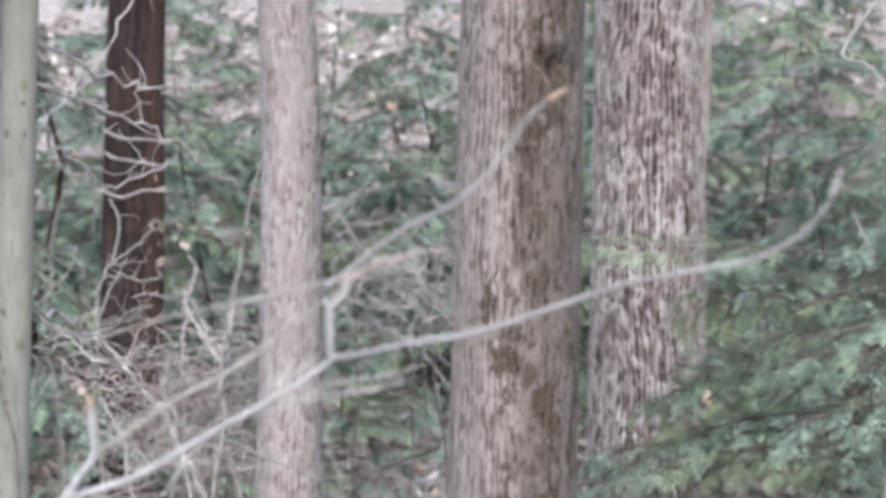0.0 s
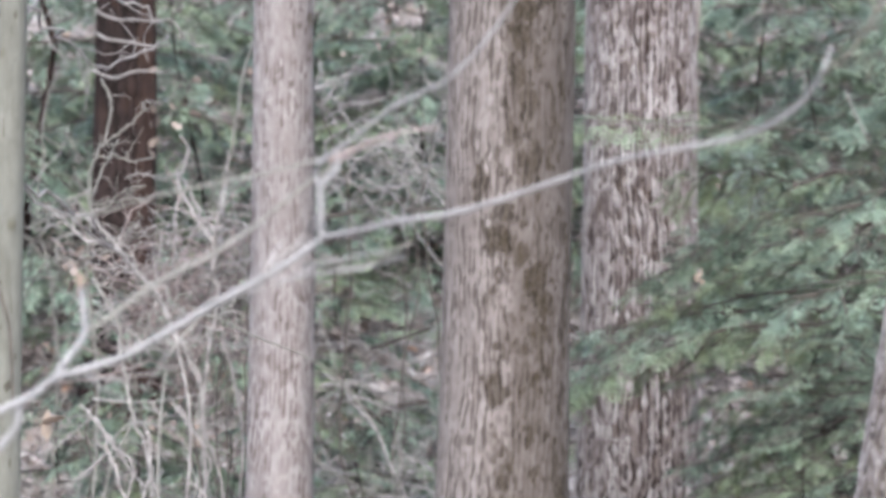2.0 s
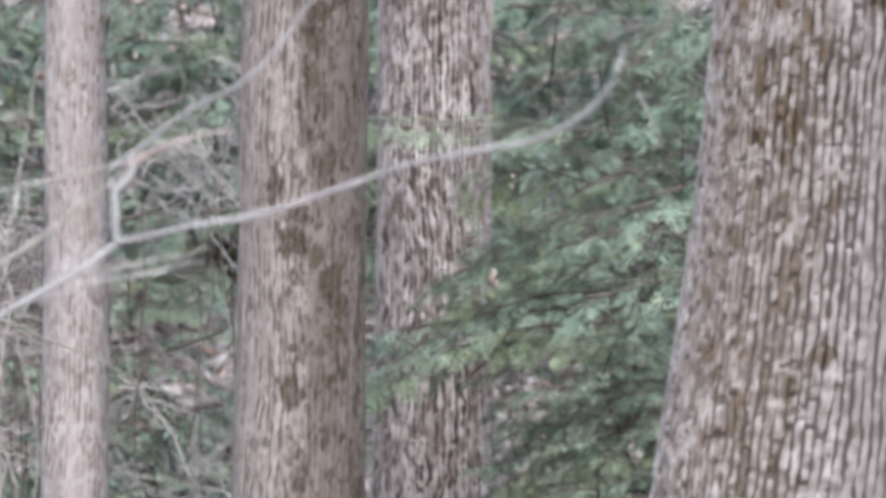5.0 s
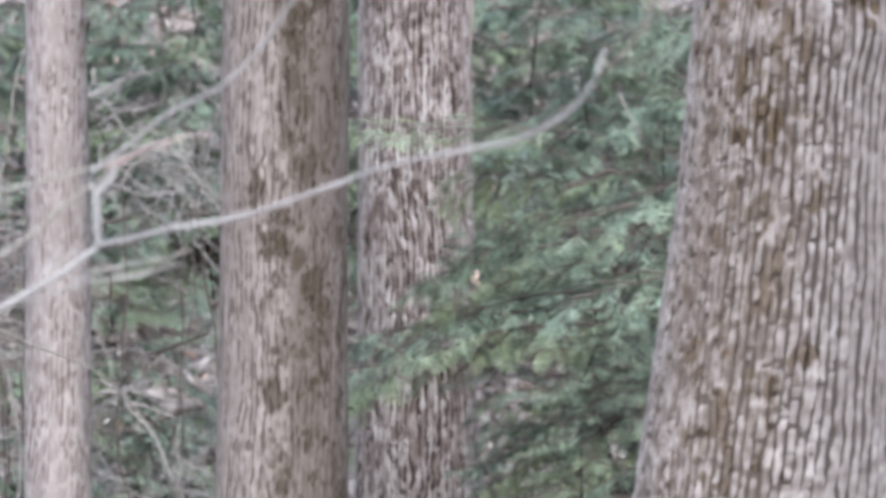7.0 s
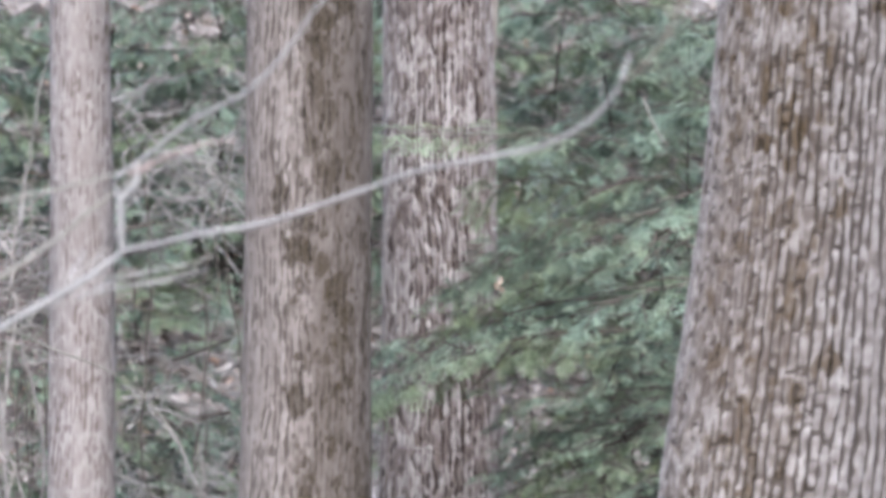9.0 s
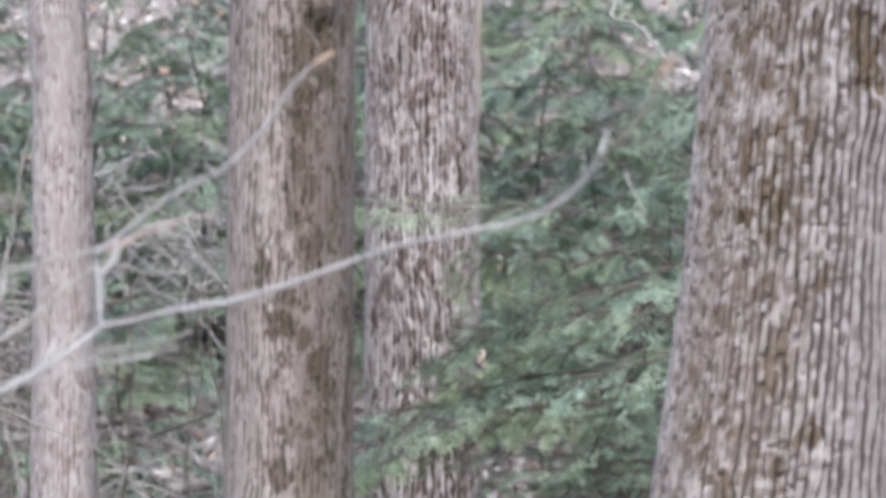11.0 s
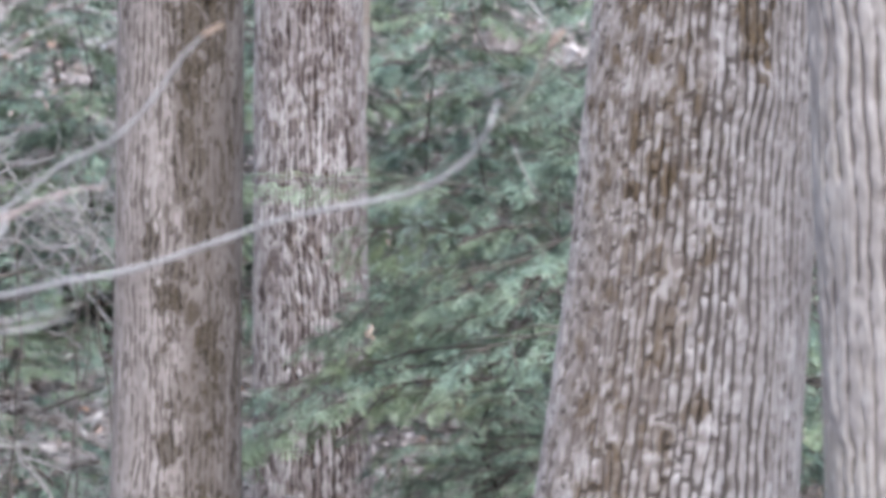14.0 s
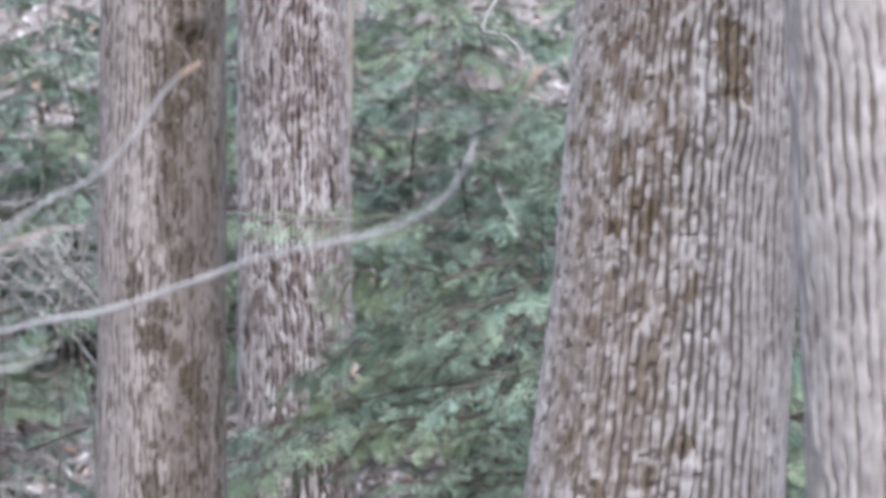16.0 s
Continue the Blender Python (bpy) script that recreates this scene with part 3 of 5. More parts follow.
hardwood("brown-grey hardwood standing behind the young smooth tree",
         [(-0.2, -2.20, 13.0, 0.15), (0.9, -2.185, 13.0, 0.125), (1.8, -2.175, 13.0, 0.12), (3.3, -2.16, 13.0, 0.115)],
         "flaky", 79, 0.006, 0.01, 13, 5)

# ---------------------------------------------------------------- hemlocks


def spray_template(seed, hi):
    """An airy drooping hemlock spray along +x, about 0.22 m long: needles as thin wedges along a twig and its uneven side twigs. Returns vertices and tone."""
    rng = np.random.default_rng(seed)
    gap, nl, nw = (0.0088, 0.0125, 0.0056) if hi else (0.0115, 0.017, 0.0082)
    stems = [(np.zeros(3), np.array([1.0, 0, 0]), 0.22, 0.55)]
    n = 7
    for i in range(n):
        for side in (-1, 1):
            if rng.random() < 0.24:
                continue
            x = 0.015 + 0.19 * (i + 0.4 * (side > 0) + rng.uniform(0, 0.3)) / n
            a = radians(rng.uniform(32, 68)) * side
            ln = 0.10 * (1 - (x / 0.23)) ** 0.7 * rng.uniform(0.5, 1.2) + 0.012
            stems.append((np.array([x, 0, 0]), np.array([math.cos(a), math.sin(a), rng.normal(-0.06, 0.10)]), ln, rng.uniform(0.15, 0.8)))
    V, tone = [], []
    for o, d, ln, base in stems:
        s = np.arange(0.003, ln, gap)
        m = len(s)
        c = o + s[:, None] * d
        side = np.array([-d[1], d[0], 0.0])
        for sg in (-1, 1):
            ang = np.radians(rng.uniform(45, 80, m))
            nd = np.cos(ang)[:, None] * d + sg * np.sin(ang)[:, None] * side
            nd[:, 2] += rng.normal(0.03, 0.2, m)
            tip = c + nd * (nl * rng.uniform(0.6, 1.2, m))[:, None]
            b0, b1 = c - d * nw / 2, c + d * nw / 2
            V.append(np.stack([b0, b1, tip], 1).reshape(-1, 3))
            # painted shade at the twig base, painted light towards its tip, plus scatter
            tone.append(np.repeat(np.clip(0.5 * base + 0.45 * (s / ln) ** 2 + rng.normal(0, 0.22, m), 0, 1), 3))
    V = np.concatenate(V)
    V[:, 2] -= 1.5 * V[:, 0] ** 2 + 1.5 * V[:, 1] ** 2
    return V, np.concatenate(tone)


SPRAYS = {hi: [spray_template(100 + k, hi) for k in range(5)] for hi in (True, False)}


def rot_zyx(a, b, c):
    return np.array((Matrix.Rotation(a, 3, "Z") @ Matrix.Rotation(b, 3, "Y") @ Matrix.Rotation(c, 3, "X")))


def bough_template(seed, hi):
    """One bough about 1 m long along +x: its wood and its needle sprays."""
    rng = np.random.default_rng(seed)
    x = np.linspace(0, 1, 10)
    side = 0.07 * np.sin(x * rng.uniform(3, 8) + rng.uniform(0, 6))
    z = 0.10 * x - rng.uniform(0.2, 0.42) * x ** 2
    pts = np.stack([x, side - side[0], z], -1)
    tubes = [tube(pts, 0.008 * (1 - 0.8 * x), 6)]
    V, tone = [], []
    s = 0.16
    k = 0
    while s < 1.0:
        p = np.array([np.interp(s, x, pts[:, i]) for i in range(3)])
        sg = 1 if k % 2 else -1
        reach = (1 - 0.6 * s) * rng.uniform(0.7, 1.15)
        a = sg * radians(rng.uniform(35, 70))
        sub = 0.42 * reach
        d = rot_zyx(a, radians(rng.uniform(0, 22)), 0)
        ends = p + d @ np.array([sub, 0, -0.1 * sub])
        tubes.append(tube([p, (p + ends) / 2 + [0, 0, 0.01], ends], [0.005, 0.0035, 0.0015], 4))
        for q in np.arange(0.08, 1.01, 0.17):
            v, t = SPRAYS[hi][rng.integers(5)]
            m = rot_zyx(a + radians(rng.normal(0, 28)), radians(rng.uniform(-6, 34)), radians(rng.normal(0, 15)))
            V.append(v @ m.T * rng.uniform(0.38, 0.76) + p + (ends - p) * q)
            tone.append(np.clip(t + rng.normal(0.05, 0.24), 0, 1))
        s += 0.062
        k += 1
    for _ in range(9):
        q = rng.uniform(0.1, 0.9)
        p = np.array([np.interp(q, x, pts[:, i]) for i in range(3)])
        d = np.array([rng.uniform(0.2, 1), rng.normal(0, 0.8), rng.normal(-0.1, 0.35)])
        e = p + d / np.linalg.norm(d) * rng.uniform(0.15, 0.42)
        tubes.append(tube([p, (p + e) / 2 + rng.normal(0, 0.015, 3), e], [0.0042, 0.0032, 0.002], 4))
    v, t = SPRAYS[hi][0]
    V.append(v @ rot_zyx(0, radians(20), 0).T + pts[-1] * [0.93, 1, 1])
    tone.append(t)
    V = np.concatenate(V)
    wood_me = mesh_of("bough", *join_tubes(tubes), MAT["hemwood"], smooth_shade=True)
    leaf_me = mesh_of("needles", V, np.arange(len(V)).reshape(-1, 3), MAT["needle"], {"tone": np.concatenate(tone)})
    return wood_me, leaf_me


BOUGHS = {True: [bough_template(200 + k, True) for k in range(5)], False: [bough_template(300 + k, False) for k in range(4)]}


def hemlock(label, x, y, height, reach, radius, boughs, seed, hi=False, low=0.4, lean=0.0, style="dark"):
    """A young hemlock: tapered dark trunk and whorls of drooping boughs, longest below."""
    rng = np.random.default_rng(seed)
    gz = float(ground_z(x, y))
    tree = thing("hemlock_tree", x, y, gz, label, "tree", "hemlocks on the hillside")
    sway = [0.05 * height * v for v in rng.normal(0, 1, 4)]
    lean = lean + rng.normal(0, 0.07)
    radius = radius * 0.7
    axis = [(-0.2, 0, 0, radius * 1.2), (0.2 * height, lean * 0.2 * height + sway[0] * 0.4, 0, radius), (0.45 * height, lean * 0.45 * height + sway[1] * 0.5, 0, radius * 0.7),
            (height * 0.7, lean * height * 0.7 + sway[2] * 0.4, 0, radius * 0.4), (height, lean * height, 0, radius * 0.1)]
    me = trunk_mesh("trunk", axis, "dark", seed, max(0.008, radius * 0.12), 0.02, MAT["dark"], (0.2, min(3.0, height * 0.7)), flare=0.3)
    piece("trunk", me, tree)
    for i in range(boughs):
        f = (i + rng.uniform(0, 0.8)) / boughs
        z = low + (height - low) * f ** 1.25
        ln = reach * (1 - 0.85 * (z / height)) * rng.uniform(0.7, 1.15) + 0.12
        a = i * 2.39996 + rng.normal(0, 0.3)
        wood_me, leaf_me = BOUGHS[hi][rng.integers(len(BOUGHS[hi]))]
        m = Matrix.LocRotScale((lean * z, 0, z), Euler((rng.normal(0, 0.14), rng.normal(0.08, 0.14), a)), (ln, ln * rng.uniform(0.8, 1.1) ** 1, ln))
        b = piece("bough", wood_me, tree, at=m)
        piece("needles", leaf_me, b)
    return tree


HEMLOCKS = [
    # x, y, height, reach, radius, boughs, seed, near, lowest bough, lean
    (1.68, 13.0, 4.2, 1.35, 0.05, 46, 1, True, 0.15, 0.0),
    (1.0, 13.5, 2.6, 0.72, 0.012, 50, 13, True, 0.35, 0.0),
    (0.85, 18.0, 2.9, 1.2, 0.009, 30, 2, False, 0.1, 0.0),
    (2.3, 18.2, 3.4, 1.5, 0.03, 34, 3, False, 0.1, 0.0),
    (-0.62, 18.3, 2.0, 0.8, 0.015, 26, 4, False, 0.1, 0.0),
    (-1.35, 18.6, 2.1, 0.9, 0.015, 26, 5, False, 0.1, 0.0),
    (-2.75, 17.6, 3.4, 1.3, 0.03, 28, 6, False, 0.2, 0.0),
    (0.25, 20.4, 2.2, 1.3, 0.02, 24, 7, False, 0.1, 0.0),
    (-0.74, 15.2, 1.4, 0.75, 0.01, 36, 8, False, 0.05, 0.0),
    (3.6, 16.5, 4.0, 1.7, 0.04, 30, 9, False, 0.2, 0.0),
    (-1.75, 14.8, 1.1, 0.85, 0.012, 20, 10, False, 0.05, 0.0),
    (1.5, 20.6, 1.8, 1.0, 0.018, 18, 11, False, 0.05, 0.0),
    (-0.42, 14.4, 1.0, 0.7, 0.01, 28, 12, False, 0.05, 0.0),
    (-2.2, 19.2, 2.4, 1.2, 0.02, 32, 14, False, 0.05, 0.0),
    (-1.0, 20.6, 1.5, 0.9, 0.015, 16, 15, False, 0.05, 0.0),
    (-2.5, 18.2, 2.4, 1.0, 0.02, 24, 16, False, 0.05, 0.0),
    (-1.65, 17.4, 2.2, 0.9, 0.02, 22, 17, False, 0.1, 0.0),
    (-1.25, 15.0, 1.2, 0.8, 0.012, 18, 18, False, 0.05, 0.0),
    (-0.35, 16.6, 1.0, 0.7, 0.012, 16, 19, False, 0.05, 0.0),
    (-1.05, 13.9, 0.7, 0.6, 0.01, 12, 20, False, 0.05, 0.0),
    (0.75, 22.4, 1.3, 0.9, 0.01, 14, 21, False, 0.05, 0.0),
    (-0.1, 22.6, 1.2, 0.9, 0.01, 14, 22, False, 0.05, 0.0),
    (2.3, 22.0, 1.4, 1.0, 0.01, 16, 23, False, 0.05, 0.0),
    (-1.9, 21.2, 1.5, 0.9, 0.01, 26, 24, False, 0.05, 0.0),
    (-1.6, 13.5, 1.3, 0.7, 0.01, 28, 28, False, 0.05, 0.0),
    (-1.95, 13.9, 1.35, 0.8, 0.01, 28, 29, False, 0.05, 0.0),
    (-1.22, 13.6, 1.1, 0.6, 0.01, 26, 30, False, 0.05, 0.0),
    (1.15, 13.9, 1.9, 0.62, 0.012, 42, 34, True, 0.1, 0.0),
    (1.3, 13.0, 1.5, 0.6, 0.012, 40, 35, True, 0.1, 0.0),
    (0.92, 13.2, 1.5, 0.55, 0.012, 64, 36, True, 0.1, 0.0),
    (1.3, 17.3, 2.4, 0.8, 0.012, 20, 41, False, 0.1, 0.0),
    (0.72, 19.6, 1.9, 0.8, 0.012, 28, 42, False, 0.05, 0.0),
    (1.55, 19.4, 2.0, 0.8, 0.012, 26, 43, False, 0.05, 0.0),
    (-0.95, 19.6, 2.0, 0.9, 0.012, 30, 37, False, 0.05, 0.0),
    (-0.25, 18.6, 1.9, 0.8, 0.012, 28, 38, False, 0.05, 0.0),
    (0.72, 13.7, 1.4, 0.42, 0.012, 44, 39, True, 0.1, 0.0),
    (1.05, 14.6, 2.0, 0.6, 0.012, 26, 40, True, 0.1, 0.0),
    (0.80, 12.7, 1.05, 0.55, 0.01, 26, 31, True, 0.1, 0.0),
    (1.18, 12.5, 1.1, 0.6, 0.01, 26, 32, True, 0.1, 0.0),
    (-0.64, 12.9, 0.95, 0.4, 0.01, 20, 33, True, 0.1, 0.0),
    (-3.1, 20.6, 1.5, 1.0, 0.012, 16, 25, False, 0.05, 0.0),
    (0.2, 23.6, 1.2, 0.9, 0.01, 14, 26, False, 0.05, 0.0),
    (1.25, 23.8, 1.2, 0.9, 0.01, 14, 27, False, 0.05, 0.0),
]
for hx, hy, hh, hr, hrad, hb, hs, hi_, hlow, hlean in HEMLOCKS:
    grown = hemlock("green hemlock with drooping needle sprays on the leafy slope" if hh > 2 else "small hemlock seedling among fallen leaves",
            hx, hy, hh, hr, hrad, hb, hs, hi_, hlow, hlean)
    if hs == 1:  # a dead twig that hangs beside the large trunk
        twig_at = np.array([(0.964, 12.7, 2.757), (1.036, 12.6, 2.679), (1.101, 12.55, 2.596), (1.156, 12.5, 2.504)]) - np.array(grown.location)
        dead_twig = np.concatenate([[(0.0, 0.0, twig_at[0][2] + 0.75), (-0.35, -0.1, twig_at[0][2] + 0.45)], twig_at])
        piece("dead_twig", mesh_of("dead_twig", *join_tubes([tube(spline(dead_twig, 24), np.linspace(0.009, 0.004, 24), 6, 0.1, 3)]), MAT["greytwig"], smooth_shade=True), grown, "grey dead twig without needles")
    if hs == 13:  # long boughs that reach across the shaggy trunk
        for k, (bz, ba, bl, tilt) in enumerate(((2.08, 183, 0.98, -0.10), (1.66, 174, 0.72, 0.0), (1.50, 186, 0.98, 0.06), (1.43, 178, 1.0, 0.02), (1.37, 182, 0.95, 0.05), (1.0, 168, 0.5, 0.05), (0.75, 186, 0.5, 0.1), (1.62, 194, 0.7, 0.05), (1.1, 194, 0.5, 0.05), (1.78, 196, 0.62, 0.1), (1.9, 186, 0.62, -0.02), (1.72, 182, 0.68, 0.12))):
            wood_me, leaf_me = BOUGHS[True][k % 5]
            b = piece("bough", wood_me, grown, at=Matrix.LocRotScale((0, 0, bz), Euler((0.1 * k - 0.2 if k else -0.6, tilt, radians(ba))), (bl, bl * (0.4 if k == 0 else 0.9), bl * (0.4 if k == 0 else 1.0))))
            piece("needles", leaf_me, b)
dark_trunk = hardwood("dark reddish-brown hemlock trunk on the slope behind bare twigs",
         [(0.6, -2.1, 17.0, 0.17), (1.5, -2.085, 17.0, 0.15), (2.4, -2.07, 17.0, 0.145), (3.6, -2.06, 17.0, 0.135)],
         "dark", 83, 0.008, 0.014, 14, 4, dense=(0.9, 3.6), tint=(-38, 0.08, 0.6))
hardwood("thin pale tan sapling trunk standing on the slope",
         [(0.6, 0.562, 16.0, 0.022), (1.4, 0.578, 16.0, 0.02), (1.8, 0.572, 16.0, 0.02), (2.2, 0.583, 16.0, 0.019), (2.45, 0.572, 16.0, 0.02), (2.7, 0.588, 16.0, 0.022), (3.3, 0.604, 16.0, 0.024)],
         "palesap", 91, 0.006, 0.02, 6, 4, dense=(0.9, 3.5))

# ---------------------------------------------------------------- the dead limb that hangs across the stand


def stick(name, ctrl, r0, r1, parent, mat, seed=0, n=40, label="", sides=9):
    o = np.array(parent.location)
    p = spline(np.array(ctrl) - o, n)
    rng = np.random.default_rng(seed)
    p[1:-1] += rng.normal(0, 0.06 * (r0 + r1) / 2, (n - 2, 3))
    v, q, c = tube(p, np.linspace(r0, r1, n), sides, 0.10, seed)
    return piece(name, mesh_of(name, v, [q, c], mat, smooth_shade=True), parent, label)


limb = thing("dead_limb", -1.62, 5.8, float(ground_z(-1.62, 5.8)), "pale grey dead limb fallen across the trunks, forked and broken", "fallen limb")
stick("main_stem", [(-1.62, 5.8, 0.02), (-1.4, 5.84, 0.6), (-1.15, 5.88, 1.08), (-0.943, 5.900, 1.304), (-0.906, 5.904, 1.336), (-0.862, 5.908, 1.358), (-0.825, 5.912, 1.386), (-0.788, 5.916, 1.398), (-0.706, 5.920, 1.426), (-0.619, 5.924, 1.476), (-0.544, 5.928, 1.520), (-0.468, 5.932, 1.561), (-0.418, 5.936, 1.595), (-0.387, 5.940, 1.618)], 0.0078, 0.0056, limb, MAT["greylimb"], 1, 70)
stick("long_branch", [(-0.392, 5.940, 1.620), (-0.341, 5.922, 1.629), (-0.256, 5.886, 1.647), (-0.163, 5.851, 1.661), (-0.117, 5.833, 1.673), (-0.062, 5.815, 1.691), (-0.007, 5.797, 1.709), (0.083, 5.761, 1.740), (0.137, 5.743, 1.752), (0.226, 5.707, 1.767), (0.279, 5.689, 1.776), (0.313, 5.672, 1.788), (0.348, 5.654, 1.805), (0.382, 5.636, 1.831), (0.402, 5.618, 1.857), (0.416, 5.600, 1.880)], 0.0048, 0.0034, limb, MAT["dead"], 2, 70)
stick("broken_tip", [(0.414, 5.600, 1.876), (0.422, 5.600, 1.901), (0.428, 5.600, 1.920)], 0.0037, 0.0026, limb, MAT["dead"], 22, 8, "pale snapped stub")
stick("end_branch", [(0.412, 5.600, 1.872), (0.448, 5.610, 1.901), (0.472, 5.620, 1.928), (0.494, 5.630, 1.962), (0.513, 5.640, 2.001), (0.521, 5.650, 2.014)], 0.0024, 0.0022, limb, MAT["hemwood"], 12, 24)
stick("broken_end", [(0.517, 5.650, 2.006), (0.529, 5.650, 2.023), (0.539, 5.650, 2.034)], 0.0048, 0.0036, limb, MAT["cut"], 23, 6, "tan freshly broken wood at the branch end")
stick("upright_branch", [(-0.385, 5.940, 1.620), (-0.387, 5.940, 1.646), (-0.387, 5.940, 1.673), (-0.387, 5.940, 1.703), (-0.377, 5.940, 1.715), (-0.364, 5.940, 1.729), (-0.358, 5.940, 1.750), (-0.362, 5.940, 1.766)], 0.0072, 0.0066, limb, MAT["greylimb"], 3, 32)
stick("side_stub", [(-0.385, 5.940, 1.697), (-0.392, 5.940, 1.709), (-0.394, 5.940, 1.727)], 0.004, 0.003, limb, MAT["dead"], 26, 8)
stick("slanting_branch", [(-0.395, 5.94, 1.742), (-0.372, 5.940, 1.758), (-0.326, 5.924, 1.790), (-0.270, 5.909, 1.833), (-0.223, 5.893, 1.856), (-0.179, 5.878, 1.877), (-0.138, 5.862, 1.913), (-0.103, 5.847, 1.953), (-0.080, 5.831, 1.986), (-0.054, 5.816, 2.019), (-0.026, 5.800, 2.041)], 0.0039, 0.0029, limb, MAT["dead"], 13, 60)
stick("broken_end", [(-0.030, 5.800, 2.038), (-0.013, 5.800, 2.050), (0.003, 5.800, 2.059)], 0.0052, 0.0040, limb, MAT["cut"], 4, 6, "orange freshly broken wood at the branch end")
stick("back_branch", [(-0.781, 5.960, 1.460), (-0.730, 5.960, 1.494), (-0.679, 5.975, 1.532), (-0.622, 5.985, 1.567), (-0.571, 5.985, 1.592), (-0.508, 5.975, 1.633), (-0.424, 5.955, 1.699), (-0.370, 5.940, 1.738)], 0.0046, 0.0030, limb, MAT["greytwig"], 5)
stick("side_branch", [(-0.83, 6.14, 1.648), (-0.686, 6.100, 1.688), (-0.586, 6.062, 1.709), (-0.515, 6.025, 1.722), (-0.446, 5.987, 1.737), (-0.378, 5.950, 1.752)], 0.0022, 0.0032, limb, MAT["greytwig"], 6)
stick("raised_stub", [(-0.828, 5.915, 1.384), (-0.799, 5.930, 1.426), (-0.778, 5.945, 1.460), (-0.781, 5.950, 1.504), (-0.786, 5.960, 1.539)], 0.0056, 0.0050, limb, MAT["dead"], 24, 20)
stick("broken_end", [(-0.786, 5.960, 1.535), (-0.787, 5.960, 1.548), (-0.790, 5.960, 1.558)], 0.0056, 0.0044, limb, MAT["cut"], 25, 6, "tan broken wood at the stub's end")
stick("lower_fork", [(-0.872, 5.912, 1.352), (-0.883, 5.915, 1.338), (-0.885, 5.913, 1.310), (-0.912, 5.907, 1.273), (-0.943, 5.900, 1.236), (-1.073, 5.89, 1.0), (-1.2, 5.87, 0.5), (-1.35, 5.85, 0.02)], 0.0084, 0.0076, limb, MAT["greylimb"], 7)
stick("lower_twig", [(-0.418, 5.965, 1.574), (-0.400, 5.960, 1.579), (-0.352, 5.945, 1.585), (-0.314, 5.930, 1.592), (-0.276, 5.915, 1.597), (-0.234, 5.900, 1.613)], 0.0030, 0.0018, limb, MAT["greytwig"], 8, 20)
stick("lower_twig", [(-0.43, 5.965, 1.55), (-0.395, 5.960, 1.560), (-0.352, 5.940, 1.569), (-0.304, 5.920, 1.578), (-0.262, 5.900, 1.590)], 0.0030, 0.0018, limb, MAT["greytwig"], 14, 20)
stick("low_twig", [(-0.457, 5.92, 1.547), (-0.387, 5.92, 1.561), (-0.322, 5.92, 1.569), (-0.285, 5.92, 1.578), (-0.243, 5.92, 1.591)], 0.0021, 0.0015, limb, MAT["dead"], 31, 24, "thin pale twig under the long branch")
stick("low_twig", [(-0.434, 5.92, 1.558), (-0.387, 5.92, 1.575), (-0.331, 5.92, 1.589), (-0.274, 5.92, 1.600)], 0.0019, 0.0014, limb, MAT["dead"], 32, 20)
stick("reddish_twig", [(-0.375, 5.940, 1.745), (-0.346, 5.932, 1.761), (-0.304, 5.924, 1.775), (-0.267, 5.916, 1.791), (-0.229, 5.908, 1.798), (-0.192, 5.900, 1.800)], 0.0034, 0.0018, limb, MAT["redtwig"], 9, 20, "thin reddish twig growing from the fork")
stick("reddish_twig", [(-0.362, 5.940, 1.742), (-0.323, 5.927, 1.770), (-0.294, 5.913, 1.782), (-0.261, 5.900, 1.784)], 0.0030, 0.0018, limb, MAT["redtwig"], 16, 16)
stick("thin_twig", [(-0.330, 6.25, 1.79), (-0.265, 6.300, 1.776), (-0.254, 6.300, 1.756), (-0.231, 6.300, 1.730), (-0.197, 6.300, 1.699)], 0.0026, 0.0018, limb, MAT["twig"], 17, 16)
stick("thin_twig", [(-0.345, 6.28, 1.785), (-0.315, 6.300, 1.764), (-0.285, 6.300, 1.737), (-0.251, 6.300, 1.702), (-0.231, 6.300, 1.682)], 0.0022, 0.0016, limb, MAT["greytwig"], 18, 16)


def limb_twigs():
    """Short pale twigs broken off along the limb, round its fork and along its branches."""
    rng = np.random.default_rng(19)
    o = np.array(limb.location)
    spots = [(-0.55, 5.995, 1.517), (-0.715, 5.995, 1.435), (-0.468, 5.968, 1.573), (-0.83, 5.99, 1.40)]
    for k, at in enumerate(spots):
        w = np.array([rng.normal(0.6, 0.5), rng.normal(0.2, 0.3), rng.normal(0.15, 0.35)])
        w /= np.linalg.norm(w)
        q = [np.array(at) - o]
        for _ in range(9):
            w = w + rng.normal(0, 0.14, 3)
            w /= np.linalg.norm(w)
            q.append(q[-1] + w * rng.uniform(0.009, 0.019))
        tubes = [tube(q, np.linspace(0.0026, 0.0016, 10), 5)]
        for i in (3, 5, 7):
            e = q[i] + (w + rng.normal(0, 0.9, 3)) * rng.uniform(0.04, 0.08)
            tubes.append(tube([q[i], (q[i] + e) / 2 + rng.normal(0, 0.008, 3), e], [0.0018, 0.0016, 0.0013], 4))
        piece("twig", mesh_of("twig", *join_tubes(tubes), MAT["twig"], smooth_shade=True), limb)


limb_twigs()


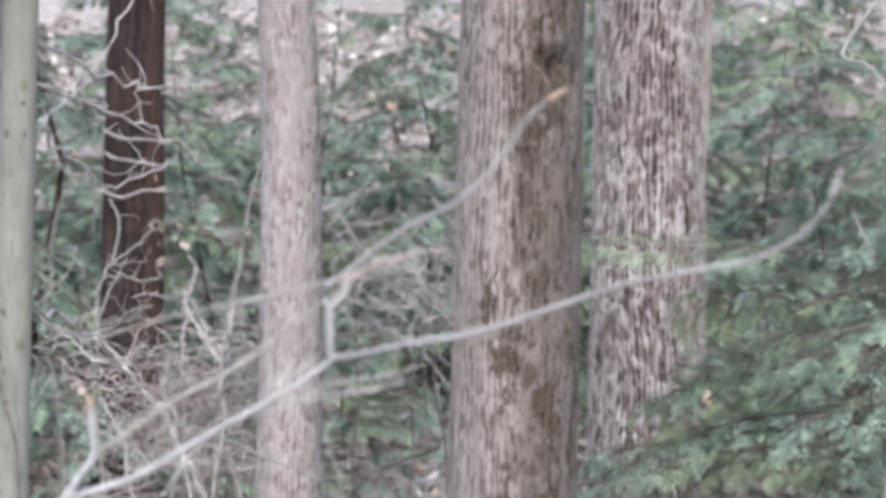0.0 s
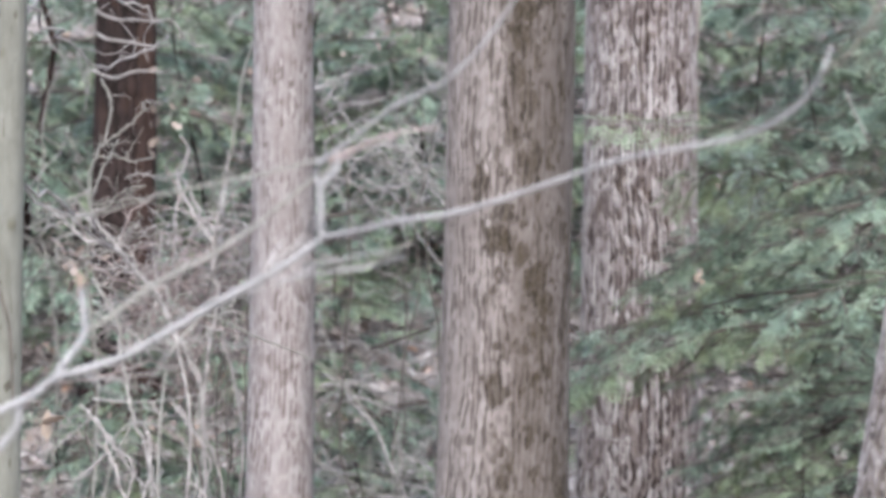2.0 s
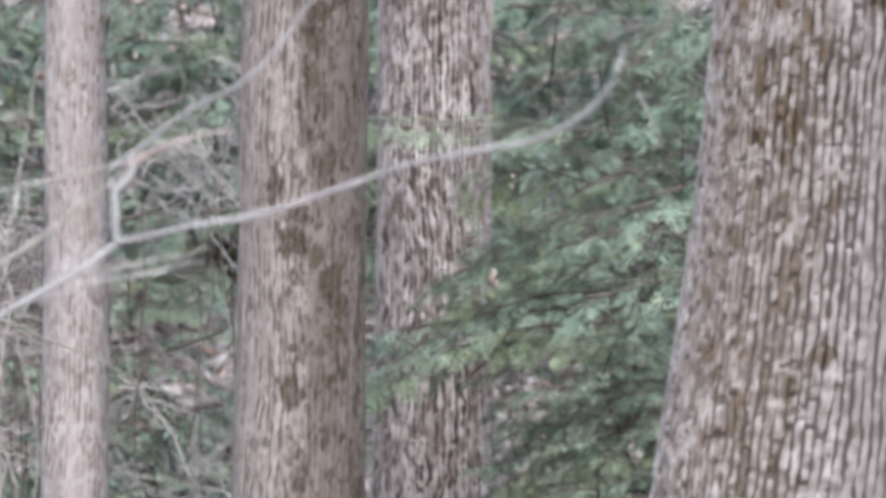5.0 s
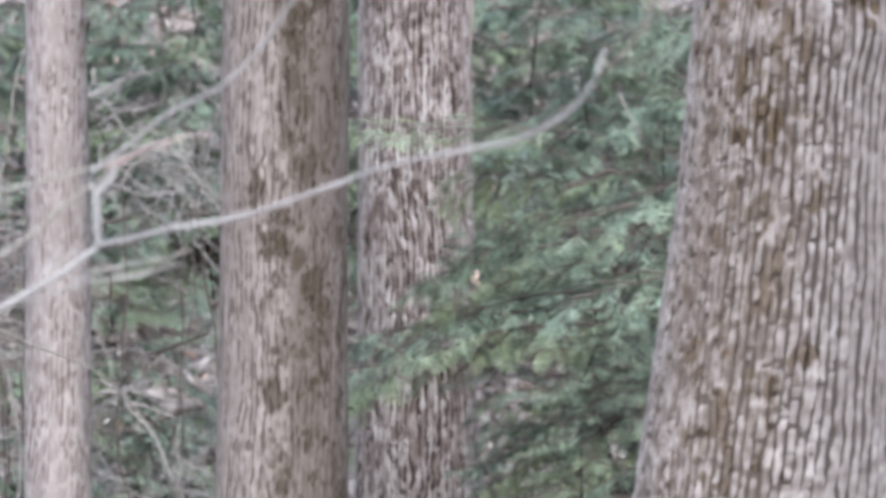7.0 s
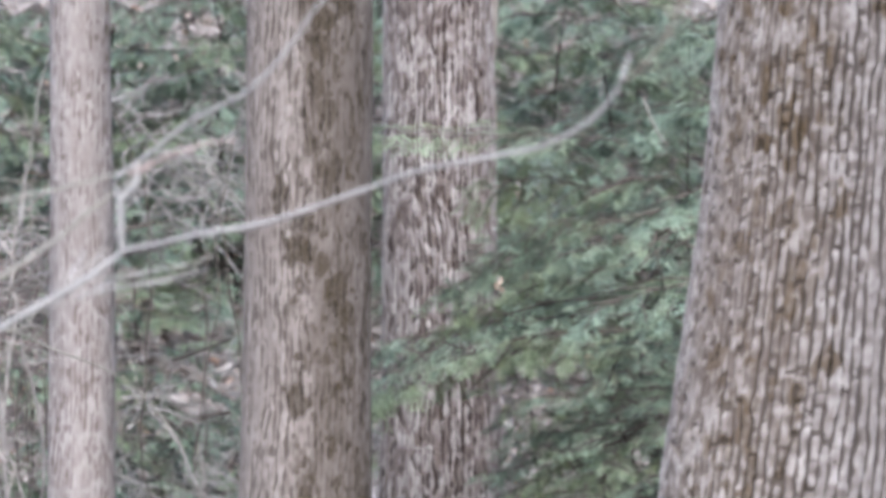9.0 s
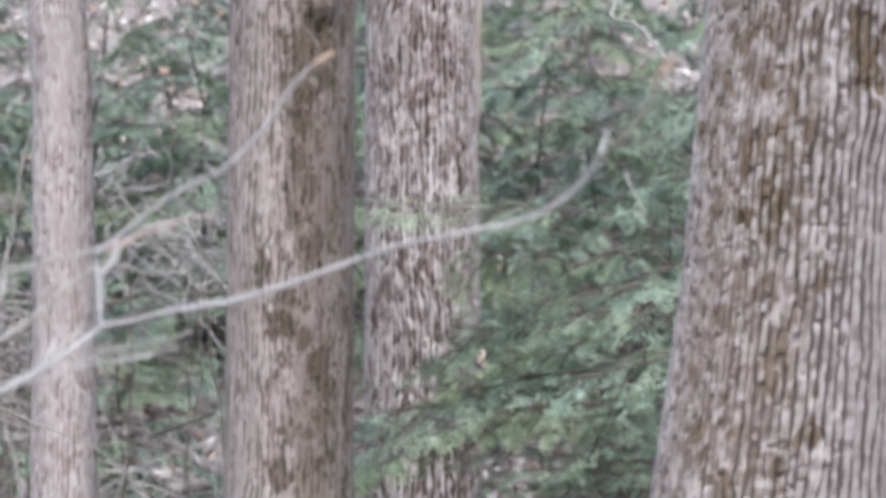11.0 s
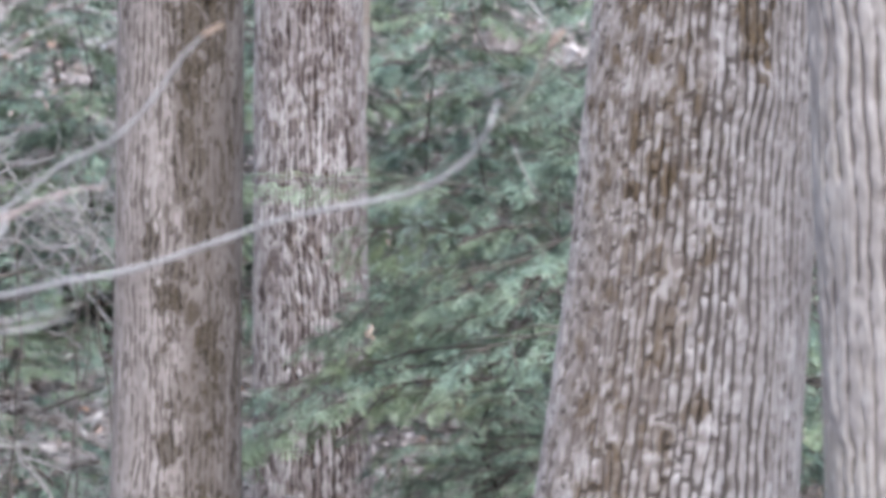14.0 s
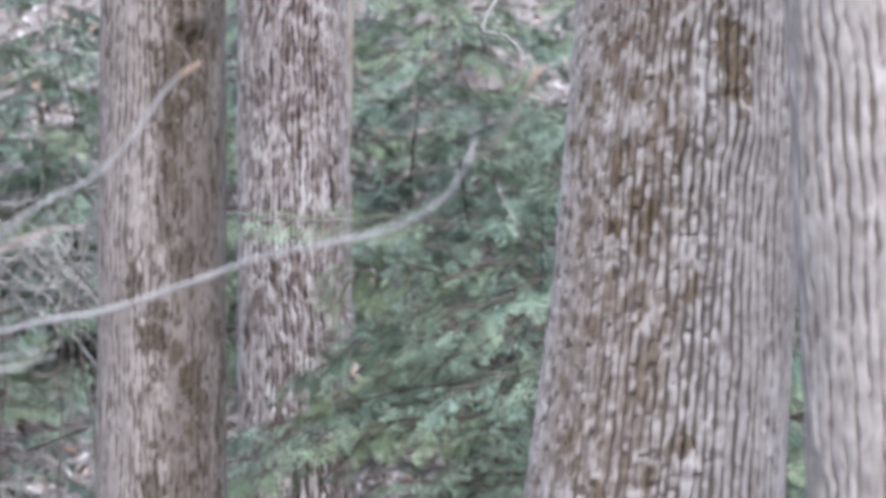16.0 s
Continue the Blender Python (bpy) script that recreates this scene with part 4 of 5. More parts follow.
def twigged(rng, pts, r0, r1, twigs, length, depth=1):
    """A stem along pts with side twigs that fork again, as tubes."""
    n = len(pts)
    out = [tube(pts, np.linspace(r0, r1, n), 6)]
    for _ in range(twigs):
        i = int(rng.integers(max(1, n // 5), n - 1))
        d = pts[i] - pts[i - 1]
        d /= np.linalg.norm(d) + 1e-9
        side = rng.normal(0, 1, 3) * [1, 1, 0.7]
        side /= np.linalg.norm(side)
        w = d * rng.uniform(0.0, 0.7) + side * 1.0
        w /= np.linalg.norm(w)
        ln = length * rng.uniform(0.4, 1.2)
        q = [pts[i]]
        for _ in range(5):
            w = w + rng.normal(0, 0.42, 3) + [0, 0, 0.03]
            w /= np.linalg.norm(w)
            q.append(q[-1] + w * ln / 5)
        rr = max(0.0018, (r0 + (r1 - r0) * i / n) * 0.5)
        q = np.array(q)
        if depth:
            out += twigged(rng, q, rr, rr * 0.5, 3, ln * 0.5, depth - 1)
        else:
            out.append(tube(q, np.linspace(rr, rr * 0.5, len(q)), 4))
    return out


# side branches of the young smooth tree
def young_branch(ctrl, r0, r1, seed, twigs=4):
    rng = np.random.default_rng(seed)
    p = spline(np.array(ctrl) - np.array(young.location), 22)
    p[2:] += rng.normal(0, 0.011, (20, 3))
    v, f = join_tubes(twigged(rng, p, r0, r1, twigs, 0.22, 0))
    piece("branch", mesh_of("branch", v, f, MAT["twig"], smooth_shade=True), young, "pale bare branch with thin twigs")


young_branch([(-1.66, 11.05, 2.32), (-1.635, 11.6, 2.465), (-1.587, 11.8, 2.594), (-1.463, 12.0, 2.841), (-1.4, 12.1, 2.98)], 0.0058, 0.0026, 1, 9)
young_branch([(-1.66, 11.04, 2.49), (-1.498, 11.8, 2.443), (-1.358, 12.0, 2.388), (-1.228, 12.1, 2.3), (-1.12, 12.2, 2.208)], 0.0058, 0.0026, 2, 9)
young_branch([(-1.66, 11.04, 2.37), (-1.614, 11.3, 2.31), (-1.58, 11.5, 2.263), (-1.5, 11.7, 2.19), (-1.40, 12.0, 2.26), (-1.311, 12.2, 2.329)], 0.0058, 0.0026, 3, 9)
young_branch([(-1.67, 11.04, 2.62), (-1.525, 12.0, 2.573), (-1.383, 12.1, 2.555), (-1.214, 12.2, 2.629), (-1.08, 12.28, 2.715)], 0.0058, 0.0026, 4, 9)
young_branch([(-1.70, 11.04, 1.82), (-1.677, 11.2, 1.795), (-1.53, 11.5, 1.685), (-1.451, 11.8, 1.581), (-1.341, 12.0, 1.433)], 0.0058, 0.0026, 5, 9)
young_branch([(-1.69, 11.04, 1.83), (-1.531, 11.6, 1.698), (-1.408, 12.0, 1.515), (-1.3, 12.1, 1.36)], 0.0058, 0.0026, 6, 9)

vine = spline(np.array([(-1.865, 10.93, 1.727), (-1.775, 10.93, 1.724), (-1.757, 10.93, 1.669), (-1.725, 10.93, 1.532), (-1.682, 10.93, 1.395), (-1.67, 10.93, 1.291), (-1.665, 10.93, 1.137)]) - np.array(young.location), 40)
piece("vine", mesh_of("vine", *join_tubes([tube(vine, np.linspace(0.006, 0.004, 40), 6, 0.1, 5)]), MAT["hemwood"], smooth_shade=True), young, "thin dark vine clinging to the trunk")


def sapling(label, ctrl, r0, r1, mat, seed, twigs=5, length=0.3, group="thin saplings among the trunks"):
    """A thin sapling whose stem passes through the control points and stands on the ground below the first."""
    rng = np.random.default_rng(seed)
    b = ctrl[0]
    gz = float(ground_z(b[0], b[1]))
    t = thing("sapling", b[0], b[1], gz, label, "sapling", group)
    p = spline(np.array([(b[0] - 0.01, b[1], gz - 0.05)] + list(ctrl)) - np.array([b[0], b[1], gz]), 26)
    piece("stem", mesh_of("stem", *join_tubes([tube(p, np.linspace(r0, r1, len(p)), 7, 0.1, seed)]), MAT[mat], smooth_shade=True), t)
    for k in range(twigs):
        i = int(rng.integers(7, 25))
        w = np.array([rng.normal(0, 1), rng.normal(0, 0.6), rng.uniform(0.1, 0.9)])
        w /= np.linalg.norm(w)
        q = [p[i]]
        for _ in range(7):
            w = w + rng.normal(0, 0.16, 3)
            w /= np.linalg.norm(w)
            q.append(q[-1] + w * length * rng.uniform(0.5, 1.3) / 7)
        v, f = join_tubes(twigged(rng, np.array(q), r1 * 0.7, r1 * 0.35, 3, length * 0.5, 0))
        piece("twig", mesh_of("twig", v, f, MAT[mat], smooth_shade=True), t)
    return t


sapling("thin arching sapling crossing a pale trunk", [(-1.3, 11.7, 1.1), (-1.2, 11.78, 1.36), (-1.143, 11.8, 1.385), (-1.008, 11.9, 1.318), (-0.818, 12.0, 1.233), (-0.704, 12.1, 1.121), (-0.61, 12.1, 1.0)], 0.0045, 0.003, "greytwig", 7, 4, 0.25)

def bare_plant(label, mat, seed, r0, r1, stem, branches=()):
    """A leafless young plant: a crooked stem from the ground through the points, and crooked branches that fork into fine twigs."""
    rng = np.random.default_rng(seed)
    x, y, z = stem[-1]
    side = rng.choice([-1, 1]) * rng.uniform(0.03, 0.1)
    gz = float(ground_z(x + 0.03, y))
    t = thing("sapling", x + 0.03, y, gz, label, "sapling", "thin saplings among the trunks")
    o = np.array(t.location)
    foot = [(x + 0.03, y, gz - 0.04), (x + side * 0.6, y, gz + (z - gz) * 0.35), (x + side, y, gz + (z - gz) * 0.75)] if z - gz > 0.08 else []
    for k, path in enumerate([foot + stem[::-1]] + list(branches)):
        n = 6 * len(path)
        p = spline(np.array(path) - o, n)
        p[1:-1] += rng.normal(0, 0.003, (n - 2, 3))
        a, b = (r0 * 0.85, r1 * 0.9) if k == 0 else (r1 * 0.85, r1 * 0.6)
        v, f = join_tubes(twigged(rng, p, a, b, 5 if k == 0 else 4, 0.16, 0))
        piece("branch" if k else "stem", mesh_of("stem", v, f, MAT[mat], smooth_shade=True), t)


bare_plant("pale crooked sapling in front of the dark trunk", "greytwig", 31, 0.007, 0.0045,
           [(-1.654, 12.90, 2.217), (-1.622, 12.90, 2.152), (-1.622, 12.90, 2.077), (-1.638, 12.90, 2.004), (-1.677, 12.90, 1.929), (-1.697, 12.90, 1.848), (-1.691, 12.90, 1.698), (-1.699, 12.90, 1.495)],
           [[(-1.638, 12.90, 1.990), (-1.575, 12.90, 2.034), (-1.499, 12.90, 2.105), (-1.510, 12.90, 2.132)],
            [(-1.677, 12.90, 1.929), (-1.609, 12.90, 1.945), (-1.544, 12.90, 1.921), (-1.467, 12.90, 1.937)],
            [(-1.691, 12.90, 1.738), (-1.620, 12.90, 1.769), (-1.569, 12.90, 1.819), (-1.498, 12.90, 1.835)]])
bare_plant("pale kinked sapling among crossing twigs", "twig", 32, 0.007, 0.004,
           [(-1.371, 12.90, 2.013), (-1.339, 12.90, 1.971), (-1.349, 12.90, 1.928), (-1.381, 12.90, 1.886), (-1.339, 12.90, 1.821), (-1.280, 12.90, 1.699), (-1.258, 12.90, 1.559), (-1.221, 12.90, 1.442), (-1.213, 12.90, 1.292)],
           [[(-1.381, 12.90, 1.886), (-1.436, 12.90, 1.855), (-1.508, 12.90, 1.876), (-1.569, 12.90, 1.860)],
            [(-1.280, 12.90, 1.699), (-1.365, 12.90, 1.673), (-1.426, 12.90, 1.697), (-1.504, 12.90, 1.673)]])
bare_plant("thin pale sapling leaning across the thicket", "twig", 33, 0.0065, 0.004,
           [(-1.725, 12.70, 1.786), (-1.635, 12.70, 1.686), (-1.570, 12.70, 1.612), (-1.496, 12.70, 1.518), (-1.424, 12.70, 1.432), (-1.370, 12.70, 1.328), (-1.308, 12.70, 1.233), (-1.266, 12.70, 1.107), (-1.260, 12.70, 0.977)],
           [[(-1.424, 12.70, 1.432), (-1.428, 12.70, 1.536), (-1.412, 12.70, 1.636), (-1.384, 12.70, 1.696)],
            [(-1.496, 12.70, 1.518), (-1.544, 12.70, 1.546), (-1.645, 12.70, 1.532), (-1.705, 12.70, 1.576)],
            [(-1.370, 12.70, 1.328), (-1.284, 12.70, 1.340), (-1.184, 12.70, 1.312), (-1.104, 12.70, 1.287)]])
bare_plant("grey crooked sapling with dangling twigs", "greytwig", 34, 0.0065, 0.0042,
           [(-1.683, 12.60, 1.590), (-1.610, 12.60, 1.455), (-1.548, 12.60, 1.341), (-1.542, 12.60, 1.247), (-1.516, 12.60, 1.111), (-1.507, 12.60, 1.002)],
           [[(-1.548, 12.60, 1.341), (-1.632, 12.60, 1.378), (-1.711, 12.60, 1.438), (-1.791, 12.60, 1.487)],
            [(-1.542, 12.60, 1.247), (-1.453, 12.60, 1.279), (-1.373, 12.60, 1.243), (-1.294, 12.60, 1.269)]])
bare_plant("olive-grey slender sapling beside a pale trunk", "greytwig", 35, 0.009, 0.006,
           [(-1.126, 13.10, 2.365), (-1.163, 13.10, 2.225), (-1.190, 13.10, 2.063), (-1.207, 13.10, 1.954), (-1.240, 13.10, 1.824), (-1.250, 13.10, 1.705), (-1.284, 13.10, 1.353), (-1.290, 13.10, 1.178), (-1.311, 13.10, 1.092), (-1.317, 13.10, 0.941), (-1.311, 13.10, 0.791)],
           [[(-1.311, 13.10, 1.092), (-1.350, 13.10, 1.221), (-1.387, 13.10, 1.349), (-1.397, 13.10, 1.452)],
            [(-1.317, 13.10, 0.941), (-1.243, 13.10, 0.979), (-1.181, 13.10, 0.999), (-1.119, 13.10, 0.995)]])
bare_plant("pale thin sapling low among the twigs", "twig", 36, 0.0065, 0.0045,
           [(-1.660, 12.40, 1.070), (-1.615, 12.40, 1.021), (-1.584, 12.40, 0.986), (-1.543, 12.40, 0.935), (-1.473, 12.40, 0.834)],
           [[(-1.615, 12.40, 1.021), (-1.664, 12.40, 0.992), (-1.723, 12.40, 0.933), (-1.802, 12.40, 0.894)],
            [(-1.543, 12.40, 0.935), (-1.508, 12.40, 0.992), (-1.430, 12.40, 1.011), (-1.351, 12.40, 0.982)]])
bare_plant("pale short sapling with bent tip", "twig", 37, 0.006, 0.0045,
           [(-1.373, 12.60, 1.091), (-1.340, 12.60, 1.038), (-1.298, 12.60, 0.976), (-1.244, 12.60, 0.903), (-1.231, 12.60, 0.822)],
           [[(-1.298, 12.60, 0.976), (-1.254, 12.60, 1.002), (-1.175, 12.60, 0.982), (-1.096, 12.60, 1.002)]])
bare_plant("straight pale stem low in the thicket", "twig", 38, 0.0075, 0.006,
           [(-1.414, 12.30, 0.997), (-1.408, 12.30, 0.939), (-1.404, 12.30, 0.840)])
bare_plant("grey sapling on the slope beside the smooth tree", "greytwig", 39, 0.006, 0.004,
           [(-1.915, 13.60, 2.273), (-1.949, 13.60, 2.161), (-1.971, 13.60, 2.037), (-1.960, 13.60, 1.958), (-1.984, 13.60, 1.823), (-1.977, 13.60, 1.682)],
           [[(-1.887, 13.60, 2.065), (-1.842, 13.60, 1.979), (-1.805, 13.60, 1.939)],
            [(-1.971, 13.60, 2.037), (-1.902, 13.60, 2.003), (-1.827, 13.60, 2.011)]])

bare_plant("pale bent sapling between two trunks", "twig", 41, 0.01, 0.007,
           [(-0.939, 14.00, 1.127), (-0.841, 14.00, 1.085), (-0.823, 14.00, 1.026), (-0.732, 14.00, 0.925), (-0.680, 14.00, 0.806)],
           [[(-0.832, 14.00, 1.081), (-0.799, 14.00, 1.113), (-0.768, 14.00, 1.137)],
            [(-0.823, 14.00, 1.045), (-0.766, 14.00, 1.026), (-0.697, 14.00, 1.003), (-0.635, 14.00, 0.977)]])
bare_plant("grey arching sapling low between two trunks", "greytwig", 42, 0.007, 0.005,
           [(-0.918, 13.20, 0.863), (-0.846, 13.20, 0.799), (-0.690, 13.20, 0.716), (-0.560, 13.20, 0.694), (-0.517, 13.20, 0.645)],
           [[(-0.690, 13.20, 0.716), (-0.698, 13.20, 0.790), (-0.696, 13.20, 0.850)],
            [(-0.599, 13.20, 0.703), (-0.595, 13.20, 0.831), (-0.607, 13.20, 0.936)]])
bare_plant("pale drooping sapling beside the flaky trunk", "twig", 43, 0.006, 0.004,
           [(-0.629, 13.40, 0.882), (-0.585, 13.40, 0.848), (-0.464, 13.40, 0.777), (-0.441, 13.40, 0.672)])
bare_plant("thin pale sapling behind the forked limb", "twig", 44, 0.007, 0.004,
           [(-0.870, 14.60, 1.960), (-0.754, 14.60, 1.859), (-0.672, 14.60, 1.816), (-0.611, 14.60, 1.708), (-0.547, 14.60, 1.617), (-0.388, 14.60, 1.388)],
           [[(-0.708, 14.60, 1.966), (-0.660, 14.60, 1.925), (-0.601, 14.60, 1.859), (-0.574, 14.60, 1.797)],
            [(-0.672, 14.60, 1.816), (-0.707, 14.60, 1.727), (-0.688, 14.60, 1.663)],
            [(-0.611, 14.60, 1.708), (-0.547, 14.60, 1.681), (-0.474, 14.60, 1.616)]])
bare_plant("crooked pale sapling between two trunks", "twig", 45, 0.007, 0.004,
           [(-1.005, 14.90, 2.387), (-0.996, 14.90, 2.331), (-1.022, 14.90, 2.296), (-0.976, 14.90, 2.247), (-0.932, 14.90, 2.217), (-0.878, 14.90, 2.130), (-0.721, 14.90, 1.986), (-0.512, 14.90, 1.827), (-0.349, 14.90, 1.593)],
           [[(-0.932, 14.90, 2.217), (-0.836, 14.90, 2.205), (-0.731, 14.90, 2.244), (-0.708, 14.90, 2.321)],
            [(-0.878, 14.90, 2.130), (-0.790, 14.90, 2.140), (-0.697, 14.90, 2.097)],
            [(-0.895, 14.90, 1.898), (-0.954, 14.90, 1.839), (-1.012, 14.90, 1.828)]])

bare_plant("pale long-stemmed sapling with a hooked top", "twig", 51, 0.008, 0.006,
           [(-1.331, 12.80, 1.966), (-1.343, 12.80, 1.898), (-1.367, 12.80, 1.858), (-1.351, 12.80, 1.812), (-1.290, 12.80, 1.697), (-1.241, 12.80, 1.631), (-1.233, 12.80, 1.571), (-1.249, 12.80, 1.505), (-1.220, 12.80, 1.441)],
           [[(-1.233, 12.80, 1.631), (-1.222, 12.80, 1.718), (-1.194, 12.80, 1.822), (-1.190, 12.80, 1.959)],
            [(-1.351, 12.80, 1.812), (-1.375, 12.80, 1.721), (-1.374, 12.80, 1.601), (-1.386, 12.80, 1.540)]])
bare_plant("pale sapling leaning over the thicket", "twig", 52, 0.007, 0.006,
           [(-1.826, 12.50, 1.765), (-1.738, 12.50, 1.713), (-1.668, 12.50, 1.648), (-1.550, 12.50, 1.604), (-1.501, 12.50, 1.557), (-1.431, 12.50, 1.482), (-1.392, 12.50, 1.424), (-1.360, 12.50, 1.355)],
           [[(-1.649, 12.50, 1.717), (-1.586, 12.50, 1.668), (-1.530, 12.50, 1.596), (-1.510, 12.50, 1.561)],
            [(-1.431, 12.50, 1.482), (-1.368, 12.50, 1.467), (-1.368, 12.50, 1.385), (-1.352, 12.50, 1.336), (-1.308, 12.50, 1.248), (-1.253, 12.50, 1.130)]])
bare_plant("thin pale sapling rising through crossing twigs", "twig", 53, 0.007, 0.005,
           [(-1.645, 12.60, 1.504), (-1.597, 12.60, 1.421), (-1.557, 12.60, 1.352), (-1.545, 12.60, 1.244), (-1.525, 12.60, 1.145), (-1.508, 12.60, 1.046)],
           [[(-1.557, 12.60, 1.352), (-1.492, 12.60, 1.303), (-1.432, 12.60, 1.224)]])
bare_plant("pale sapling bending low in the thicket", "twig", 54, 0.008, 0.006,
           [(-1.629, 12.30, 1.058), (-1.571, 12.30, 0.991), (-1.545, 12.30, 0.914), (-1.506, 12.30, 0.788), (-1.482, 12.30, 0.696)],
           [[(-1.571, 12.30, 0.991), (-1.522, 12.30, 0.920), (-1.454, 12.30, 0.831), (-1.405, 12.30, 0.779)],
            [(-1.545, 12.30, 0.914), (-1.609, 12.30, 0.855), (-1.686, 12.30, 0.797)]])
bare_plant("slim pale sapling low in the thicket", "twig", 55, 0.008, 0.006,
           [(-1.421, 12.40, 0.977), (-1.417, 12.40, 0.870), (-1.397, 12.40, 0.782), (-1.361, 12.40, 0.689)],
           [[(-1.320, 12.40, 1.065), (-1.285, 12.40, 1.007), (-1.222, 12.40, 0.930), (-1.144, 12.40, 0.911)],
            [(-1.408, 12.40, 1.075), (-1.379, 12.40, 1.036)]])
bare_plant("pale arching stems low between two trunks", "twig", 56, 0.006, 0.004,
           [(-0.908, 13.20, 0.837), (-0.845, 13.20, 0.796), (-0.679, 13.20, 0.772), (-0.576, 13.20, 0.746), (-0.462, 13.20, 0.711)],
           [[(-0.741, 13.20, 0.722), (-0.658, 13.20, 0.710), (-0.575, 13.20, 0.694), (-0.468, 13.20, 0.666)],
            [(-0.762, 13.20, 0.639), (-0.679, 13.20, 0.669), (-0.575, 13.20, 0.698)],
            [(-0.597, 13.20, 0.942), (-0.584, 13.20, 0.818), (-0.580, 13.20, 0.704)]])

for ctrl in ([(-2.187, 16.75, 2.729), (-2.160, 16.75, 2.708), (-2.075, 16.75, 2.679), (-1.988, 16.75, 2.679), (-1.861, 16.75, 2.665)],
             [(-2.173, 16.75, 2.613), (-2.126, 16.75, 2.589), (-2.033, 16.75, 2.576), (-1.909, 16.75, 2.554), (-1.830, 16.75, 2.565)],
             [(-2.200, 16.75, 2.445), (-2.094, 16.75, 2.407), (-1.988, 16.75, 2.439), (-1.830, 16.75, 2.433)]):
    stick("dead_twig", ctrl, 0.007, 0.004, dark_trunk, MAT["twig"], 3, 16, "pale dead twig")


def shrub(label, x, y, height, stems, mat, seed, spread=1.4, twigs=8, r=0.0060):
    """A leafless thicket plant: several arching stems with forking twigs."""
    rng = np.random.default_rng(seed)
    gz = float(ground_z(x, y))
    t = thing("bare_shrub", x, y, gz, label, "shrub", "bare thicket on the slope")
    for _ in range(stems):
        a = rng.uniform(0, 2 * np.pi)
        w = np.array([math.cos(a) * spread, math.sin(a) * spread * 0.3, 1.0])
        p = [np.array([rng.normal(0, 0.05), rng.normal(0, 0.05), -0.03])]
        bend = np.array([math.cos(a), math.sin(a) * 0.3, -0.25]) * rng.uniform(0.02, 0.13)
        ln = height * rng.uniform(0.7, 1.2)
        for _ in range(14):
            w = w + bend + rng.normal(0, 0.26, 3)
            w /= np.linalg.norm(w)
            p.append(p[-1] + w * ln / 14)
        v, f = join_tubes(twigged(rng, np.array(p), r * rng.uniform(0.7, 1.2), r * 0.4, twigs, height * 0.3, 1))
        piece("stem", mesh_of("stem", v, f, MAT[mat], smooth_shade=True), t)
    return t


def thickets():
    rng = np.random.default_rng(77)
    beds = [  # count, x range, y range, height range, stems
        (4, (-2.0, -1.05), (12.5, 13.8), (1.1, 1.9), 3),
        (7, (-2.4, -1.05), (13.2, 15.4), (0.9, 1.8), 3),
        (11, (-2.6, -1.2), (14.4, 16.4), (0.8, 1.7), 3),
        (8, (-0.95, -0.1), (13.4, 16.2), (0.7, 1.7), 3),
        (4, (-0.82, -0.42), (12.9, 14.8), (1.4, 2.2), 3),
        (9, (-0.88, -0.35), (13.0, 15.2), (0.5, 1.1), 3),
        (11, (-1.0, 0.1), (16.4, 20.5), (0.6, 1.4), 2),
        (9, (0.7, 2.3), (15.5, 20.5), (0.5, 1.1), 3)]
    labels = {"twig": "pale grey bare shrub with crossing twigs", "bramble": "red-brown bare bramble with thin twigs", "greytwig": "grey leafless shrub on the leafy slope"}
    k = 0
    for count, xr, yr, hr, stems in beds:
        for _ in range(count):
            mat = ("twig", "bramble", "twig", "greytwig", "bramble")[k % 5] if xr[0] < -1 else ("twig", "greytwig", "twig")[k % 3]
            shrub(labels[mat], rng.uniform(*xr), rng.uniform(*yr), rng.uniform(*hr), stems, mat, 900 + k)
            k += 1


thickets()


def crowned_shrub(label, x, y, z0, z1, mat, seed, twigs=16, reach=0.36):
    """A slender stem from the ground whose upper part carries a tangle of kinked, level twigs."""
    rng = np.random.default_rng(seed)
    gz = float(ground_z(x, y))
    t = thing("bare_shrub", x, y, gz, label, "shrub", "bare thicket on the slope")
    lean = rng.normal(0, 0.12)
    p = spline(np.array([(0, 0, -0.04), (lean * 0.6, 0, (z0 - gz) * 0.5), (lean * 0.4, 0.03, z0 - gz), (lean * 1.4, 0.05, z1 - gz)]), 20)
    p[1:] += np.cumsum(rng.normal(0, 0.016, (19, 3)) * [1, 1, 0.2], 0)
    piece("stem", mesh_of("stem", *join_tubes([tube(p, np.linspace(0.0055, 0.0026, 20), 6, 0.1, seed)]), MAT["hemwood"], smooth_shade=True), t)
    for k in range(twigs):
        z = rng.uniform(z0, z1) - gz
        i = int(np.argmin(np.abs(p[:, 2] - z)))
        a = rng.uniform(0, 2 * np.pi)
        w = np.array([math.cos(a), math.sin(a) * 0.5, rng.normal(0.1, 0.35)])
        q = [p[i]]
        for j in range(7):
            kink = rng.normal(0, 0.35, 3) + np.array([0, 0, 0.3 if j % 2 else -0.3])
            w = w / np.linalg.norm(w) + kink * 0.8
            q.append(q[-1] + w / np.linalg.norm(w) * reach * rng.uniform(0.6, 1.3) / 7)
        v, f = join_tubes(twigged(rng, np.array(q), 0.0044, 0.0024, 5, reach * 0.45, 0))
        piece("twig", mesh_of("twig", v, f, MAT[mat], smooth_shade=True), t)
    return t


